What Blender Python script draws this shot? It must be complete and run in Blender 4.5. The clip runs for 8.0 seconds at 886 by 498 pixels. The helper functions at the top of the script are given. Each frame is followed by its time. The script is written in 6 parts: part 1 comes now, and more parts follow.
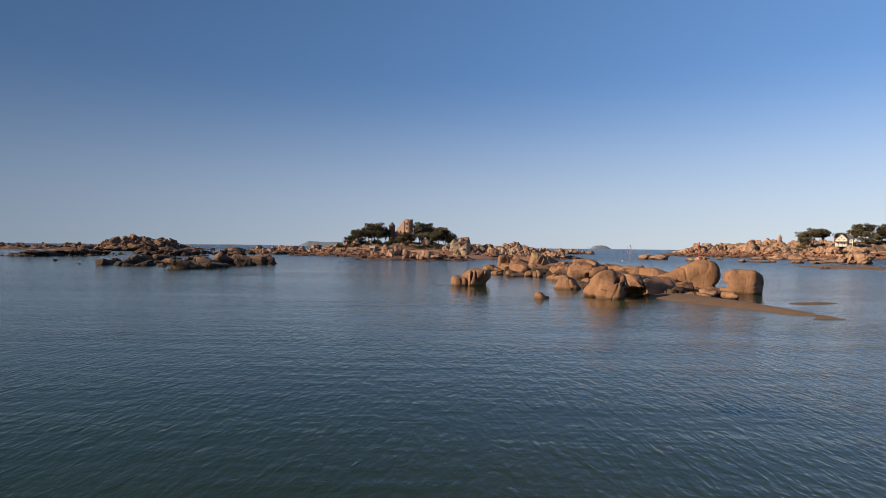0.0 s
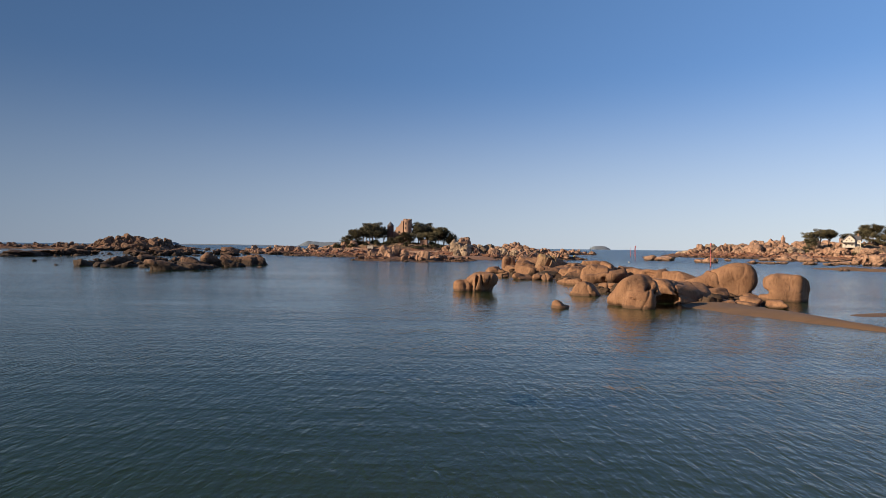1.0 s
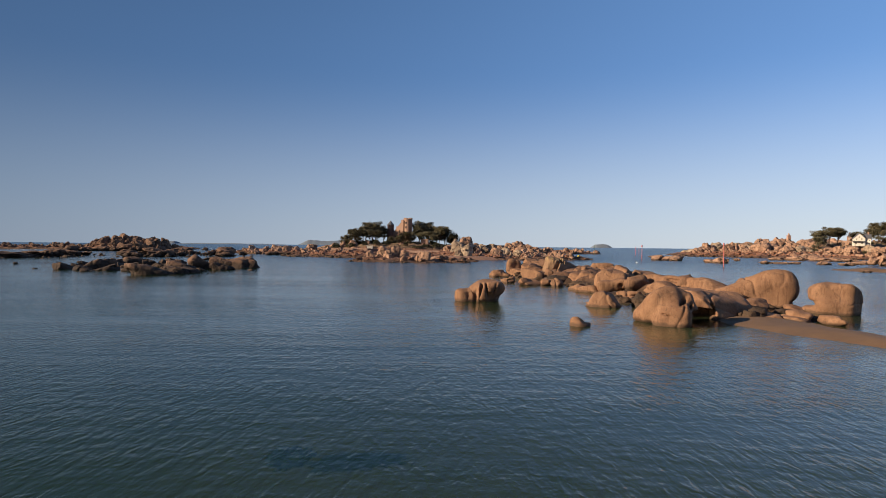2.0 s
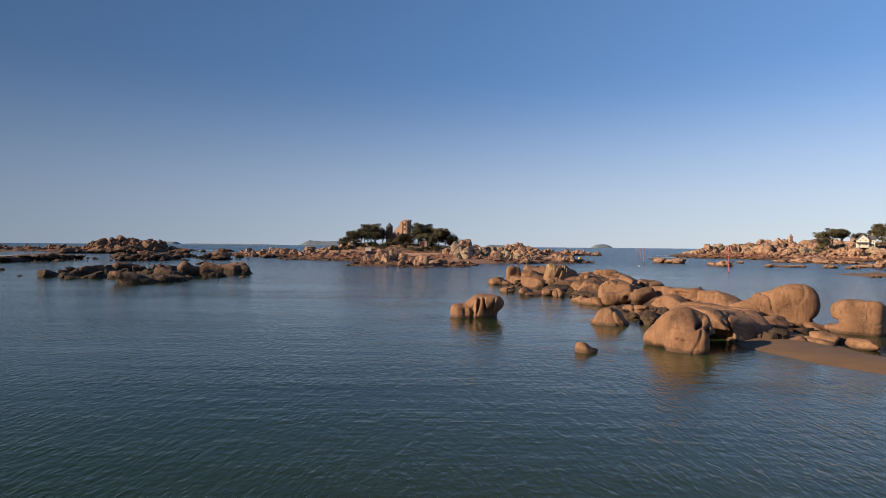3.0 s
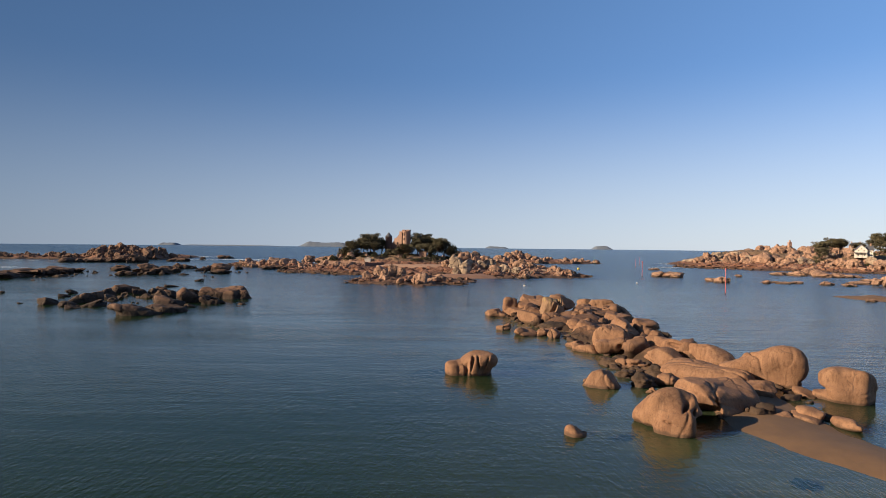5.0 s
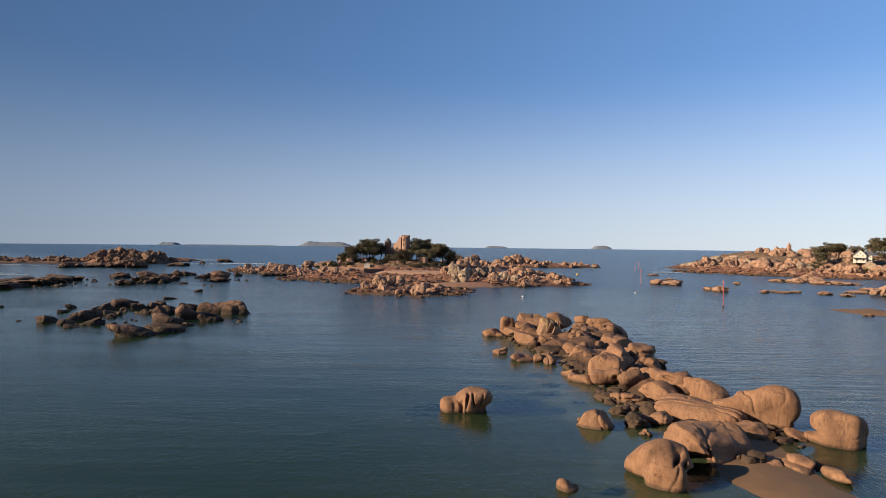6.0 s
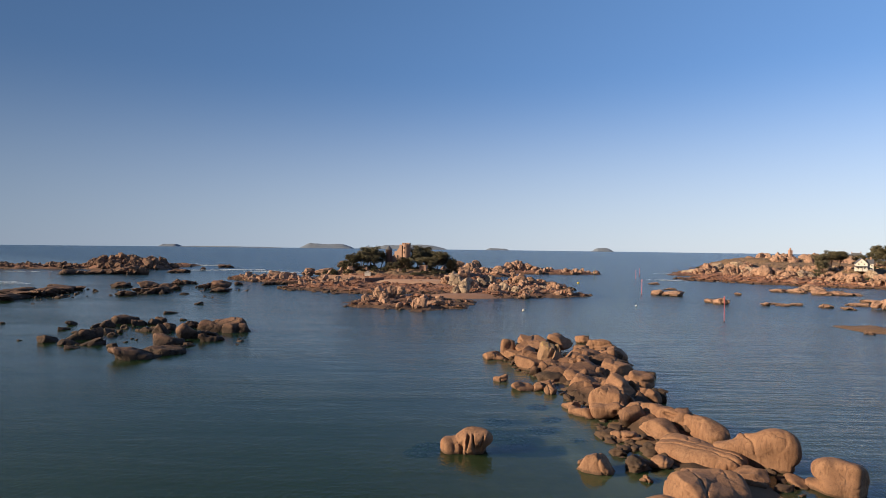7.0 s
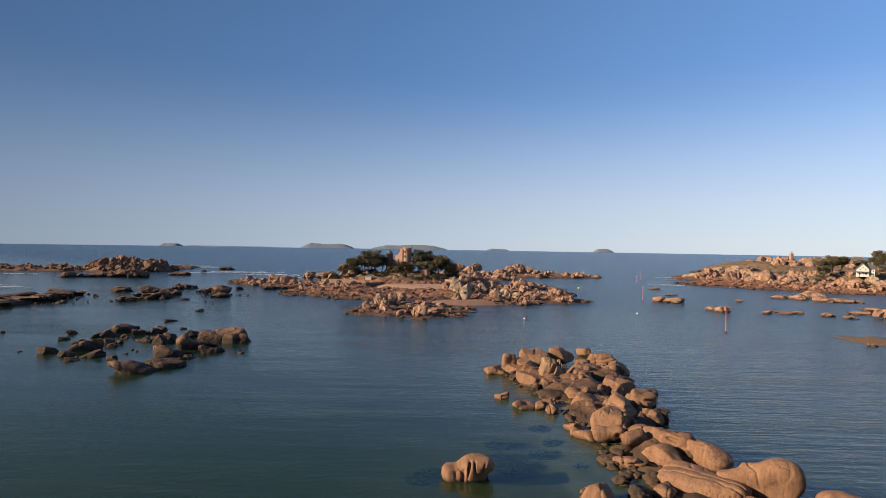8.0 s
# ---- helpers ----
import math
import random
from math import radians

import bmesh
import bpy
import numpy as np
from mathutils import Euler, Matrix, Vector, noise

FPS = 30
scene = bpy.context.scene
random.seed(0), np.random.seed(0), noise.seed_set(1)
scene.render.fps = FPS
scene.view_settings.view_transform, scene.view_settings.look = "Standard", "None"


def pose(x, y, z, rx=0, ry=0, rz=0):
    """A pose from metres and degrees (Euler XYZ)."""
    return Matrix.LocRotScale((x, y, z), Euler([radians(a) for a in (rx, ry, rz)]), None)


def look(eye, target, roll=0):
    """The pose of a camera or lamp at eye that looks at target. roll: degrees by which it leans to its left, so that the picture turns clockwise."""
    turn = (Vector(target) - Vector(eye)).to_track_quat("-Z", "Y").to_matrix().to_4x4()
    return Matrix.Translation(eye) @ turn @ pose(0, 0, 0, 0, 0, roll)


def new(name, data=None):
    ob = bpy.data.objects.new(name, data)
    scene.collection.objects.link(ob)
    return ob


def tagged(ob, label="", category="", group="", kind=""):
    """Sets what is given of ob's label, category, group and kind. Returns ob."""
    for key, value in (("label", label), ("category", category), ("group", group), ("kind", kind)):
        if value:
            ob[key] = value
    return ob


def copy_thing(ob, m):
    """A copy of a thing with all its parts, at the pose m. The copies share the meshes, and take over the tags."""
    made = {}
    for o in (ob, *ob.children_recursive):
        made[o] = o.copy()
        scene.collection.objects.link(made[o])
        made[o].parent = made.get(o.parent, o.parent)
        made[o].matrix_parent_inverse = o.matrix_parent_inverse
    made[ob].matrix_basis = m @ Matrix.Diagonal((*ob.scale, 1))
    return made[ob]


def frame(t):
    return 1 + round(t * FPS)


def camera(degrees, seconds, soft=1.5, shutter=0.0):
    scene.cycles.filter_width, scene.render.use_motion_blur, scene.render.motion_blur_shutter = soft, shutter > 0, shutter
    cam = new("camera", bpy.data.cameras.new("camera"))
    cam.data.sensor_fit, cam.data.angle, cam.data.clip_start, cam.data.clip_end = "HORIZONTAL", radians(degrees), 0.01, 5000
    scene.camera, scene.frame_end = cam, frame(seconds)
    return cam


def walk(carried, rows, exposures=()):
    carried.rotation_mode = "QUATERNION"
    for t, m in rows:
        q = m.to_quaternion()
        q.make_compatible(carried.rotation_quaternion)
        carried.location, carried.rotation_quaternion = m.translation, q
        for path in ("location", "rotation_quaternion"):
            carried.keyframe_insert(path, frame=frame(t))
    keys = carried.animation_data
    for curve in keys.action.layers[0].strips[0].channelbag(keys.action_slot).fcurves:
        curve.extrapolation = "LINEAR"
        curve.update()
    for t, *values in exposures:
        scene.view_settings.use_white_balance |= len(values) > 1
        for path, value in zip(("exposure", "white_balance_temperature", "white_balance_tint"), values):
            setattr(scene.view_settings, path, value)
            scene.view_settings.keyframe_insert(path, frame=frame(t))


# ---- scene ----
cam = camera(73.8, 8.0, soft=0.5)
PATH = [
    (0, (-0.081, -0.078, 5.726), (-0.107, 1.921, 5.718), 0.6),
    (0.5, (-0.294, 4.527, 5.727), (-0.318, 6.527, 5.721), 0.7),
    (1, (-0.535, 9.323, 5.786), (-0.558, 11.322, 5.779), 0.7),
    (1.5, (-0.665, 13.963, 5.963), (-0.691, 15.962, 5.954), 0.7),
    (2.8, (0.051, 21.847, 7.678), (0.022, 23.847, 7.662), 0.4),
    (3, (0.078, 22.264, 7.905), (0.049, 24.264, 7.893), 0.5),
    (3.5, (0.129, 22.09, 9.176), (0.101, 24.09, 9.163), 0.5),
    (4, (0.199, 21.861, 10.748), (0.17, 23.861, 10.735), 0.5),
    (4.5, (0.322, 21.625, 12.422), (0.293, 23.625, 12.413), 0.6),
    (6, (1.114, 21.021, 18.735), (1.085, 23.021, 18.722), 0.6),
    (6.5, (1.121, 20.998, 20.911), (1.091, 22.998, 20.901), 0.7),
    (7, (1.11, 21.076, 23.133), (1.078, 23.075, 23.125), 0.7),
    (7.5, (1.038, 21.21, 24.96), (1.005, 23.209, 24.954), 0.8),
    (8, (0.899, 21.513, 26.021), (0.865, 23.512, 26.013), 0.9),
]
walk(cam, [(t, look(eye, target, roll)) for t, eye, target, roll in PATH], exposures=[(0.0, 0.74, 6400, 10), (3.5, 0.77, 6400, 10), (4.5, 0.82, 6400, 10), (6.0, 0.89, 6400, 10), (8.0, 0.88, 6400, 10)])

# ---- light ----
SUN_AZ, SUN_EL = 255.0, 21.0          # degrees clockwise from +y, and above the horizon
world = bpy.data.worlds.new("sky")
scene.world = world
world.use_nodes = True
wn = world.node_tree.nodes
sky = wn.new("ShaderNodeTexSky")
sky.sky_type = "NISHITA"
sky.sun_disc = False
sky.sun_elevation, sky.sun_rotation = radians(SUN_EL), radians(SUN_AZ)
sky.altitude, sky.air_density, sky.dust_density, sky.ozone_density = 0, 0.65, 0.1, 1.7
wn["Background"].inputs["Strength"].default_value = 0.081
haze = wn.new("ShaderNodeMix")
haze.data_type, haze.blend_type = "RGBA", "MIX"
haze.inputs[0].default_value, haze.inputs[7].default_value = 0.56, (0.72, 1.76, 3.86, 1.0)
world.node_tree.links.new(sky.outputs["Color"], haze.inputs[6])
# the sky pales evenly from the sun's quarter round to the side opposite it
toward = wn.new("ShaderNodeVectorMath")
toward.operation = "DOT_PRODUCT"
toward.inputs[1].default_value = (math.sin(radians(SUN_AZ)), math.cos(radians(SUN_AZ)), 0.0)
world.node_tree.links.new(wn.new("ShaderNodeTexCoord").outputs["Generated"], toward.inputs[0])
pale = wn.new("ShaderNodeMapRange")
pale.inputs["From Min"].default_value, pale.inputs["From Max"].default_value = 0.5, -1.0
pale.inputs["To Min"].default_value, pale.inputs["To Max"].default_value = 0.47, 1.39
world.node_tree.links.new(toward.outputs["Value"], pale.inputs["Value"])
backscatter = wn.new("ShaderNodeVectorMath")
backscatter.operation = "SCALE"
# a grey veil of sea haze lies along the horizon all round
height = wn.new("ShaderNodeSeparateXYZ")
world.node_tree.links.new(wn["Texture Coordinate"].outputs["Generated"], height.inputs[0])
veil = wn.new("ShaderNodeMapRange")
veil.interpolation_type = "SMOOTHSTEP"
veil.inputs["From Min"].default_value, veil.inputs["From Max"].default_value = -0.04, 0.29
veil.inputs["To Min"].default_value, veil.inputs["To Max"].default_value = 0.85, 0.0
world.node_tree.links.new(height.outputs["Z"], veil.inputs["Value"])
low_haze = wn.new("ShaderNodeMix")
low_haze.data_type = "RGBA"
veil_tint = wn.new("ShaderNodeMix")
veil_tint.data_type = "RGBA"
veil_tint.inputs[6].default_value, veil_tint.inputs[7].default_value = (3.6, 4.45, 5.7, 1.0), (3.95, 4.15, 4.3, 1.0)
turned_away = wn.new("ShaderNodeMapRange")
turned_away.inputs["From Min"].default_value, turned_away.inputs["From Max"].default_value = 0.5, -0.75
world.node_tree.links.new(toward.outputs["Value"], turned_away.inputs["Value"])
world.node_tree.links.new(turned_away.outputs["Result"], veil_tint.inputs[0])
world.node_tree.links.new(veil_tint.outputs[2], low_haze.inputs[7])
world.node_tree.links.new(veil.outputs["Result"], low_haze.inputs[0])
world.node_tree.links.new(haze.outputs[2], low_haze.inputs[6])
world.node_tree.links.new(low_haze.outputs[2], backscatter.inputs[0])
zenith = wn.new("ShaderNodeMapRange")
zenith.interpolation_type = "SMOOTHSTEP"
zenith.inputs["From Min"].default_value, zenith.inputs["From Max"].default_value = 0.28, 0.7
zenith_dimming = wn.new("ShaderNodeMapRange")        # added dimming of the high sky, strongest on the sun's side, to darken reflections
zenith_dimming.inputs["To Min"].default_value, zenith_dimming.inputs["To Max"].default_value = 0.42, 1.1
world.node_tree.links.new(turned_away.outputs["Result"], zenith_dimming.inputs["Value"])
world.node_tree.links.new(zenith_dimming.outputs["Result"], zenith.inputs["To Max"])
zenith.inputs["To Min"].default_value = 1.0
world.node_tree.links.new(height.outputs["Z"], zenith.inputs["Value"])
deepened = wn.new("ShaderNodeMath")
deepened.operation = "MULTIPLY"
world.node_tree.links.new(pale.outputs["Result"], deepened.inputs[0])
world.node_tree.links.new(zenith.outputs["Result"], deepened.inputs[1])
world.node_tree.links.new(deepened.outputs[0], backscatter.inputs["Scale"])
world.node_tree.links.new(backscatter.outputs["Vector"], wn["Background"].inputs["Color"])

sun_data = bpy.data.lights.new("sun", "SUN")
sun_data.energy, sun_data.angle, sun_data.color = 5.0, radians(0.6), (1.0, 0.82, 0.60)
sun = new("sun", sun_data)
az, el = radians(SUN_AZ), radians(SUN_EL)
sun.matrix_world = look((300 * math.sin(az) * math.cos(el), 300 * math.cos(az) * math.cos(el), 300 * math.sin(el)), (0, 0, 0))


# ---- materials ----
class Nodes:
    """A short way to write node trees."""

    def __init__(self, name):
        self.mat = bpy.data.materials.new(name)
        self.mat.use_nodes = True
        self.tree = self.mat.node_tree
        self.bsdf = self.tree.nodes["Principled BSDF"]

    def node(self, kind, **inputs):
        n = self.tree.nodes.new("ShaderNode" + kind)
        for key, value in inputs.items():
            self.put(n.inputs[key.replace("_", " ")], value)
        return n

    def put(self, socket, value):
        if isinstance(value, bpy.types.NodeSocket):
            self.tree.links.new(value, socket)
        else:
            socket.default_value = value

    def math(self, op, a, b=0.0, c=0.0):
        n = self.tree.nodes.new("ShaderNodeMath")
        n.operation = op
        for k, v in enumerate((a, b, c)):
            self.put(n.inputs[k], v)
        return n.outputs[0]

    def noise(self, vec, scale, detail=4.0, rough=0.55, distort=0.0):
        n = self.node("TexNoise", Vector=vec, Scale=scale, Detail=detail, Roughness=rough, Distortion=distort)
        return n.outputs[0]

    def ramp(self, fac, *stops):
        n = self.tree.nodes.new("ShaderNodeValToRGB")
        self.put(n.inputs[0], fac)
        while len(n.color_ramp.elements) < len(stops):
            n.color_ramp.elements.new(0.5)
        for e, (at, colour) in zip(n.color_ramp.elements, stops):
            e.position = at
            e.color = (*colour, 1) if isinstance(colour, tuple) else (colour, colour, colour, 1)
        return n.outputs[0]

    def mix(self, fac, a, b, how="MIX"):
        n = self.tree.nodes.new("ShaderNodeMix")
        n.data_type, n.blend_type = "RGBA", how
        self.put(n.inputs[0], fac)
        self.put(n.inputs[6], (*a, 1) if isinstance(a, tuple) else a)
        self.put(n.inputs[7], (*b, 1) if isinstance(b, tuple) else b)
        return n.outputs[2]

    def scaled(self, vec, x, y, z, turn=0.0):
        n = self.node("Mapping", Vector=vec)
        n.inputs["Scale"].default_value = (x, y, z)
        n.inputs["Rotation"].default_value = (0, 0, radians(turn))
        return n.outputs[0]

    def bump(self, height, distance, strength=1.0, normal=None):
        n = self.node("Bump", Height=height, Distance=distance, Strength=strength)
        if normal is not None:
            self.put(n.inputs["Normal"], normal)
        return n.outputs[0]

    def world_pos(self):
        return self.node("NewGeometry").outputs["Position"]

    def done(self, colour, rough, normal=None, **more):
        self.put(self.bsdf.inputs["Base Color"], (*colour, 1) if isinstance(colour, tuple) else colour)
        self.put(self.bsdf.inputs["Roughness"], rough)
        if normal is not None:
            self.put(self.bsdf.inputs["Normal"], normal)
        for key, value in more.items():
            self.put(self.bsdf.inputs[key.replace("_", " ")], value)
        return self.mat


def granite(name, pale, mid, deep, tide=0.35, lichen=0.0, grain=1.0, heath=0.0, algae_shade=(0.075, 0.045, 0.028)):
    """Weathered pink granite: coarse crystals, rusty stains, dark seams, algae up to the tide mark (near black as
    painted shade in two rocks).
    """
    n = Nodes(name)
    pos = n.world_pos()
    rnd = n.node("ObjectInfo").outputs["Random"]
    big = n.noise(pos, 0.35 * grain, 3)
    mott = n.noise(pos, 1.7 * grain, 6, 0.65, 0.4)
    fine = n.noise(pos, 14.0 * grain, 5, 0.7)
    col = n.mix(n.ramp(big, (0.32, 0.0), (0.68, 1.0)), mid, pale)
    col = n.mix(n.ramp(mott, (0.45, 0.0), (0.72, 0.75)), col, deep)
    streaks = n.noise(n.scaled(pos, 1.3, 1.3, 0.22), 1.1 * grain, 5, 0.65, 0.3)
    col = n.mix(n.ramp(streaks, (0.46, 0.0), (0.66, 0.75)), col, deep)
    col = n.mix(n.math("MULTIPLY", rnd, 0.35), col, pale)
    col = n.mix(n.ramp(fine, (0.3, 0.6), (0.55, 0.0)), col, (0.10, 0.07, 0.055))
    if grain == 1.0:
        wash = n.noise(n.scaled(pos, 2.2, 2.2, 0.35), 1.6, 5, 0.6, 0.6)
        col = n.mix(n.ramp(wash, (0.52, 0.0), (0.64, 0.5)), col, tuple(0.6 * c for c in deep))
        pits = n.noise(pos, 6.5, 3, 0.5)
        col = n.mix(n.ramp(pits, (0.28, 0.55), (0.4, 0.0)), col, (0.06, 0.04, 0.03))
    joint = 1.0 if grain == 1.0 else 0.55
    seams = n.node("TexVoronoi", Vector=n.mix(0.12, n.scaled(pos, 0.55 * joint, 0.55 * joint, 0.4 * joint), n.node("TexNoise", Vector=pos, Scale=0.8).outputs[1]), Scale=1.0)
    seams.feature = "DISTANCE_TO_EDGE"
    crack = n.ramp(seams.outputs["Distance"], (0.0, 1.0), (0.028 if grain == 1.0 else 0.10, 0.0))
    crack = n.math("MULTIPLY", crack, n.ramp(n.noise(pos, 0.5 * grain, 3) if grain == 1.0 else mott, (0.54 if grain == 1.0 else 0.44, 0.0), (0.66 if grain == 1.0 else 0.56, 1.0)))
    col = n.mix(n.math("MULTIPLY", crack, 0.5 if grain == 1.0 else 0.75), col, (0.05, 0.035, 0.03))
    if lichen:
        z = n.node("SeparateXYZ", Vector=pos).outputs[2]
        patch = n.ramp(n.noise(pos, 2.2, 6, 0.7), (0.5, 0.0), (0.6, 1.0))
        high = n.ramp(n.math("DIVIDE", z, 6.0), (0.56, 0.0), (0.72, 1.0))
        col = n.mix(n.math("MULTIPLY", n.math("MULTIPLY", patch, high), lichen), col, (0.42, 0.34, 0.08))
    if heath:
        z = n.node("SeparateXYZ", Vector=pos).outputs[2]
        edge = n.math("ADD", z, n.math("MULTIPLY", n.math("SUBTRACT", n.noise(pos, 0.12, 5, 0.65), 0.5), 9.0))
        turf = n.mix(n.ramp(n.noise(pos, 0.3, 5, 0.65), (0.35, 0.0), (0.65, 1.0)), (0.130, 0.086, 0.048), (0.225, 0.135, 0.080))
        col = n.mix(n.ramp(n.math("DIVIDE", edge, heath * 2), (0.45, 0.0), (0.6, 1.0)), col, turf)
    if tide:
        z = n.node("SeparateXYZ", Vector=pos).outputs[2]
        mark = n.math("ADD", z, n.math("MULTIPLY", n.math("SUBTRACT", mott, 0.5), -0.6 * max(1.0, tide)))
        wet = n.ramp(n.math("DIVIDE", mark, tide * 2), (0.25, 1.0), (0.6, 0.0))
        col = n.mix(n.math("MULTIPLY", wet, 0.8), col, algae_shade)
    relief = n.math("ADD", n.math("MULTIPLY", n.noise(pos, 1.1 * grain, 5, 0.65), 0.07 if grain == 1.0 else 0.7), n.math("MULTIPLY", fine, 0.05))
    if grain == 1.0:
        relief = n.math("ADD", relief, n.math("MULTIPLY", n.noise(n.scaled(pos, 1, 1, 0.5), 4.5, 4, 0.6, 0.5), 0.045))
    relief = n.math("SUBTRACT", relief, n.math("MULTIPLY", crack, 0.04 if grain == 1.0 else 0.4))
    return n.done(col, 0.85, n.bump(relief, 1.0, 0.8), Specular_IOR_Level=0.25)


def plain(name, a, b, scale, rough, depth=0.02, metal=0.0, stretch=(1, 1, 1)):
    """Two tones mixed by noise, with a matching fine relief."""
    n = Nodes(name)
    pos = n.scaled(n.world_pos(), *stretch)
    f = n.noise(pos, scale, 6, 0.65)
    g = n.noise(pos, scale * 6, 4, 0.6)
    col = n.mix(n.ramp(f, (0.3, 0.0), (0.7, 1.0)), a, b)
    col = n.mix(n.ramp(g, (0.35, 0.3), (0.6, 0.0)), col, tuple(0.5 * c for c in a))
    return n.done(col, rough, n.bump(n.math("ADD", f, n.math("MULTIPLY", g, 0.3)), depth), Metallic=metal)


def sea_material():
    """Shallow green bay water: wind ripples over a slow swell, half clear, half clouded by silt."""
    n = Nodes("sea_water")
    pos = n.world_pos()
    y = n.node("SeparateXYZ", Vector=pos).outputs[1]
    x = n.node("SeparateXYZ", Vector=pos).outputs[0]
    open_bright_sea = n.ramp(n.math("DIVIDE", n.math("MULTIPLY_ADD", x, 0.9, y), 500.0), (0.2, 0.0), (0.75, 1.0))
    patch = n.ramp(n.noise(n.scaled(pos, 0.010, 0.035, 1, 6), 1.0, 5, 0.65), (0.35, 0.3), (0.65, 1.0))
    ripple = n.noise(n.scaled(pos, 2.7, 0.95, 1, -6), 1.0, 2, 0.45, 0.6)
    finer = n.noise(n.scaled(pos, 6.5, 2.6, 1, 9), 1.0, 2, 0.5, 0.5)
    cross = n.noise(n.scaled(pos, 1.2, 1.9, 1, 25), 1.0, 3, 0.5, 0.3)
    chop = n.noise(n.scaled(pos, 0.5, 0.9, 1, 10), 1.0, 4, 0.6)
    swell = n.noise(n.scaled(pos, 0.07, 0.55, 1, -4), 1.0, 3, 0.5, 0.4)
    lee = n.math("MULTIPLY", n.ramp(n.math("DIVIDE", x, 100.0), (0.18, 0.0), (0.45, 1.0)), n.ramp(n.math("DIVIDE", y, 200.0), (0.3, 0.0), (0.5, 1.0)))
    height = n.math("ADD", n.math("MULTIPLY", ripple, 0.092), n.math("MULTIPLY", cross, 0.03))
    height = n.math("ADD", height, n.math("MULTIPLY", finer, 0.04))
    streak = n.ramp(n.noise(n.scaled(pos, 0.014, 0.11, 1, 4), 1.0, 5, 0.7), (0.36, 0.6), (0.62, 1.25))
    height = n.math("MULTIPLY", height, n.math("MULTIPLY", patch, streak))
    height = n.math("ADD", height, n.math("MULTIPLY", n.math("MULTIPLY", swell, lee), 0.22))
    height = n.math("ADD", height, n.math("MULTIPLY", n.math("MULTIPLY", chop, n.math("MULTIPLY", open_bright_sea, streak)), 0.6))
    silt = n.noise(n.scaled(pos, 0.05, 0.03, 1, 10), 1.0, 4, 0.6)
    col = n.mix(n.ramp(silt, (0.3, 0.0), (0.7, 1.0)), (0.0065, 0.0195, 0.0078), (0.009, 0.024, 0.010))
    # deeper-water blue, with brighter sky reflection to the right painted into the colour
    col = n.mix(open_bright_sea, col, (0.016, 0.052, 0.100))
    sheen = n.math("MULTIPLY_ADD", open_bright_sea, 0.14, 0.36)
    normal, rough = n.bump(height, 1.0), n.math("MULTIPLY_ADD", open_bright_sea, 0.16, 0.09)
    clear = n.node("BsdfPrincipled", Base_Color=(0.085, 0.30, 0.28, 1.0), Roughness=rough, IOR=1.333, Transmission_Weight=1.0, Specular_IOR_Level=sheen, Normal=normal)
    n.done(col, rough, normal, IOR=1.333, Specular_IOR_Level=sheen)
    # clearness drops to the left: painted darkening in place of dimmer reflected sky
    depth = n.math("ADD", n.math("DIVIDE", x, 60.0), n.math("MULTIPLY", n.noise(n.scaled(pos, 0.04, 0.04, 1), 1.0, 3), 0.4))
    blend = n.node("MixShader", Fac=n.ramp(depth, (0.0, 0.16), (0.42, 0.5)))
    n.tree.links.new(n.bsdf.outputs[0], blend.inputs[1])
    n.tree.links.new(clear.outputs[0], blend.inputs[2])
    n.tree.links.new(blend.outputs[0], n.tree.nodes["Material Output"].inputs["Surface"])
    return n.mat


def ground_material():
    """Sea floor and sand spit: rippled wet sand with beds of dark weed in deeper places."""
    n = Nodes("wet_sand")
    pos = n.world_pos()
    z = n.node("SeparateXYZ", Vector=pos).outputs[2]
    f = n.noise(pos, 0.5, 6, 0.6)
    sand = n.mix(n.ramp(f, (0.3, 0.0), (0.7, 1.0)), (0.160, 0.085, 0.035), (0.112, 0.060, 0.026))
    sand = n.mix(n.ramp(n.noise(pos, 9.0, 5, 0.7), (0.3, 0.4), (0.55, 0.0)), sand, (0.10, 0.065, 0.04))
    weed = n.ramp(n.noise(pos, 0.11, 6, 0.65, 0.6), (0.73, 0.0), (0.78, 1.0))
    deep = n.ramp(n.math("MULTIPLY", z, -1.0), (0.12, 0.0), (0.5, 1.0))
    col = n.mix(n.math("MULTIPLY", weed, deep), sand, (0.018, 0.022, 0.014))
    ridges = n.noise(n.scaled(pos, 4.0, 0.9, 1, 30), 1.0, 3, 0.5, 0.6)
    return n.done(col, 0.8, n.bump(n.math("ADD", n.math("MULTIPLY", ridges, 0.012), n.math("MULTIPLY", f, 0.05)), 1.0))


def leaf_material(name, a, b):
    n = Nodes(name)
    pos = n.world_pos()
    isl = n.node("NewGeometry").outputs["Random Per Island"]
    col = n.mix(isl, a, b)
    col = n.mix(n.ramp(n.noise(pos, 0.6, 3), (0.35, 0.0), (0.65, 0.7)), col, tuple(0.55 * c for c in a))
    return n.done(col, 0.7, Specular_IOR_Level=0.2)


def foam_material():
    n = Nodes("sea_foam")
    f = n.noise(n.world_pos(), 0.8, 6, 0.7)
    return n.done(n.mix(f, (0.75, 0.78, 0.8), (0.5, 0.56, 0.6)), 0.8, n.bump(f, 0.1))


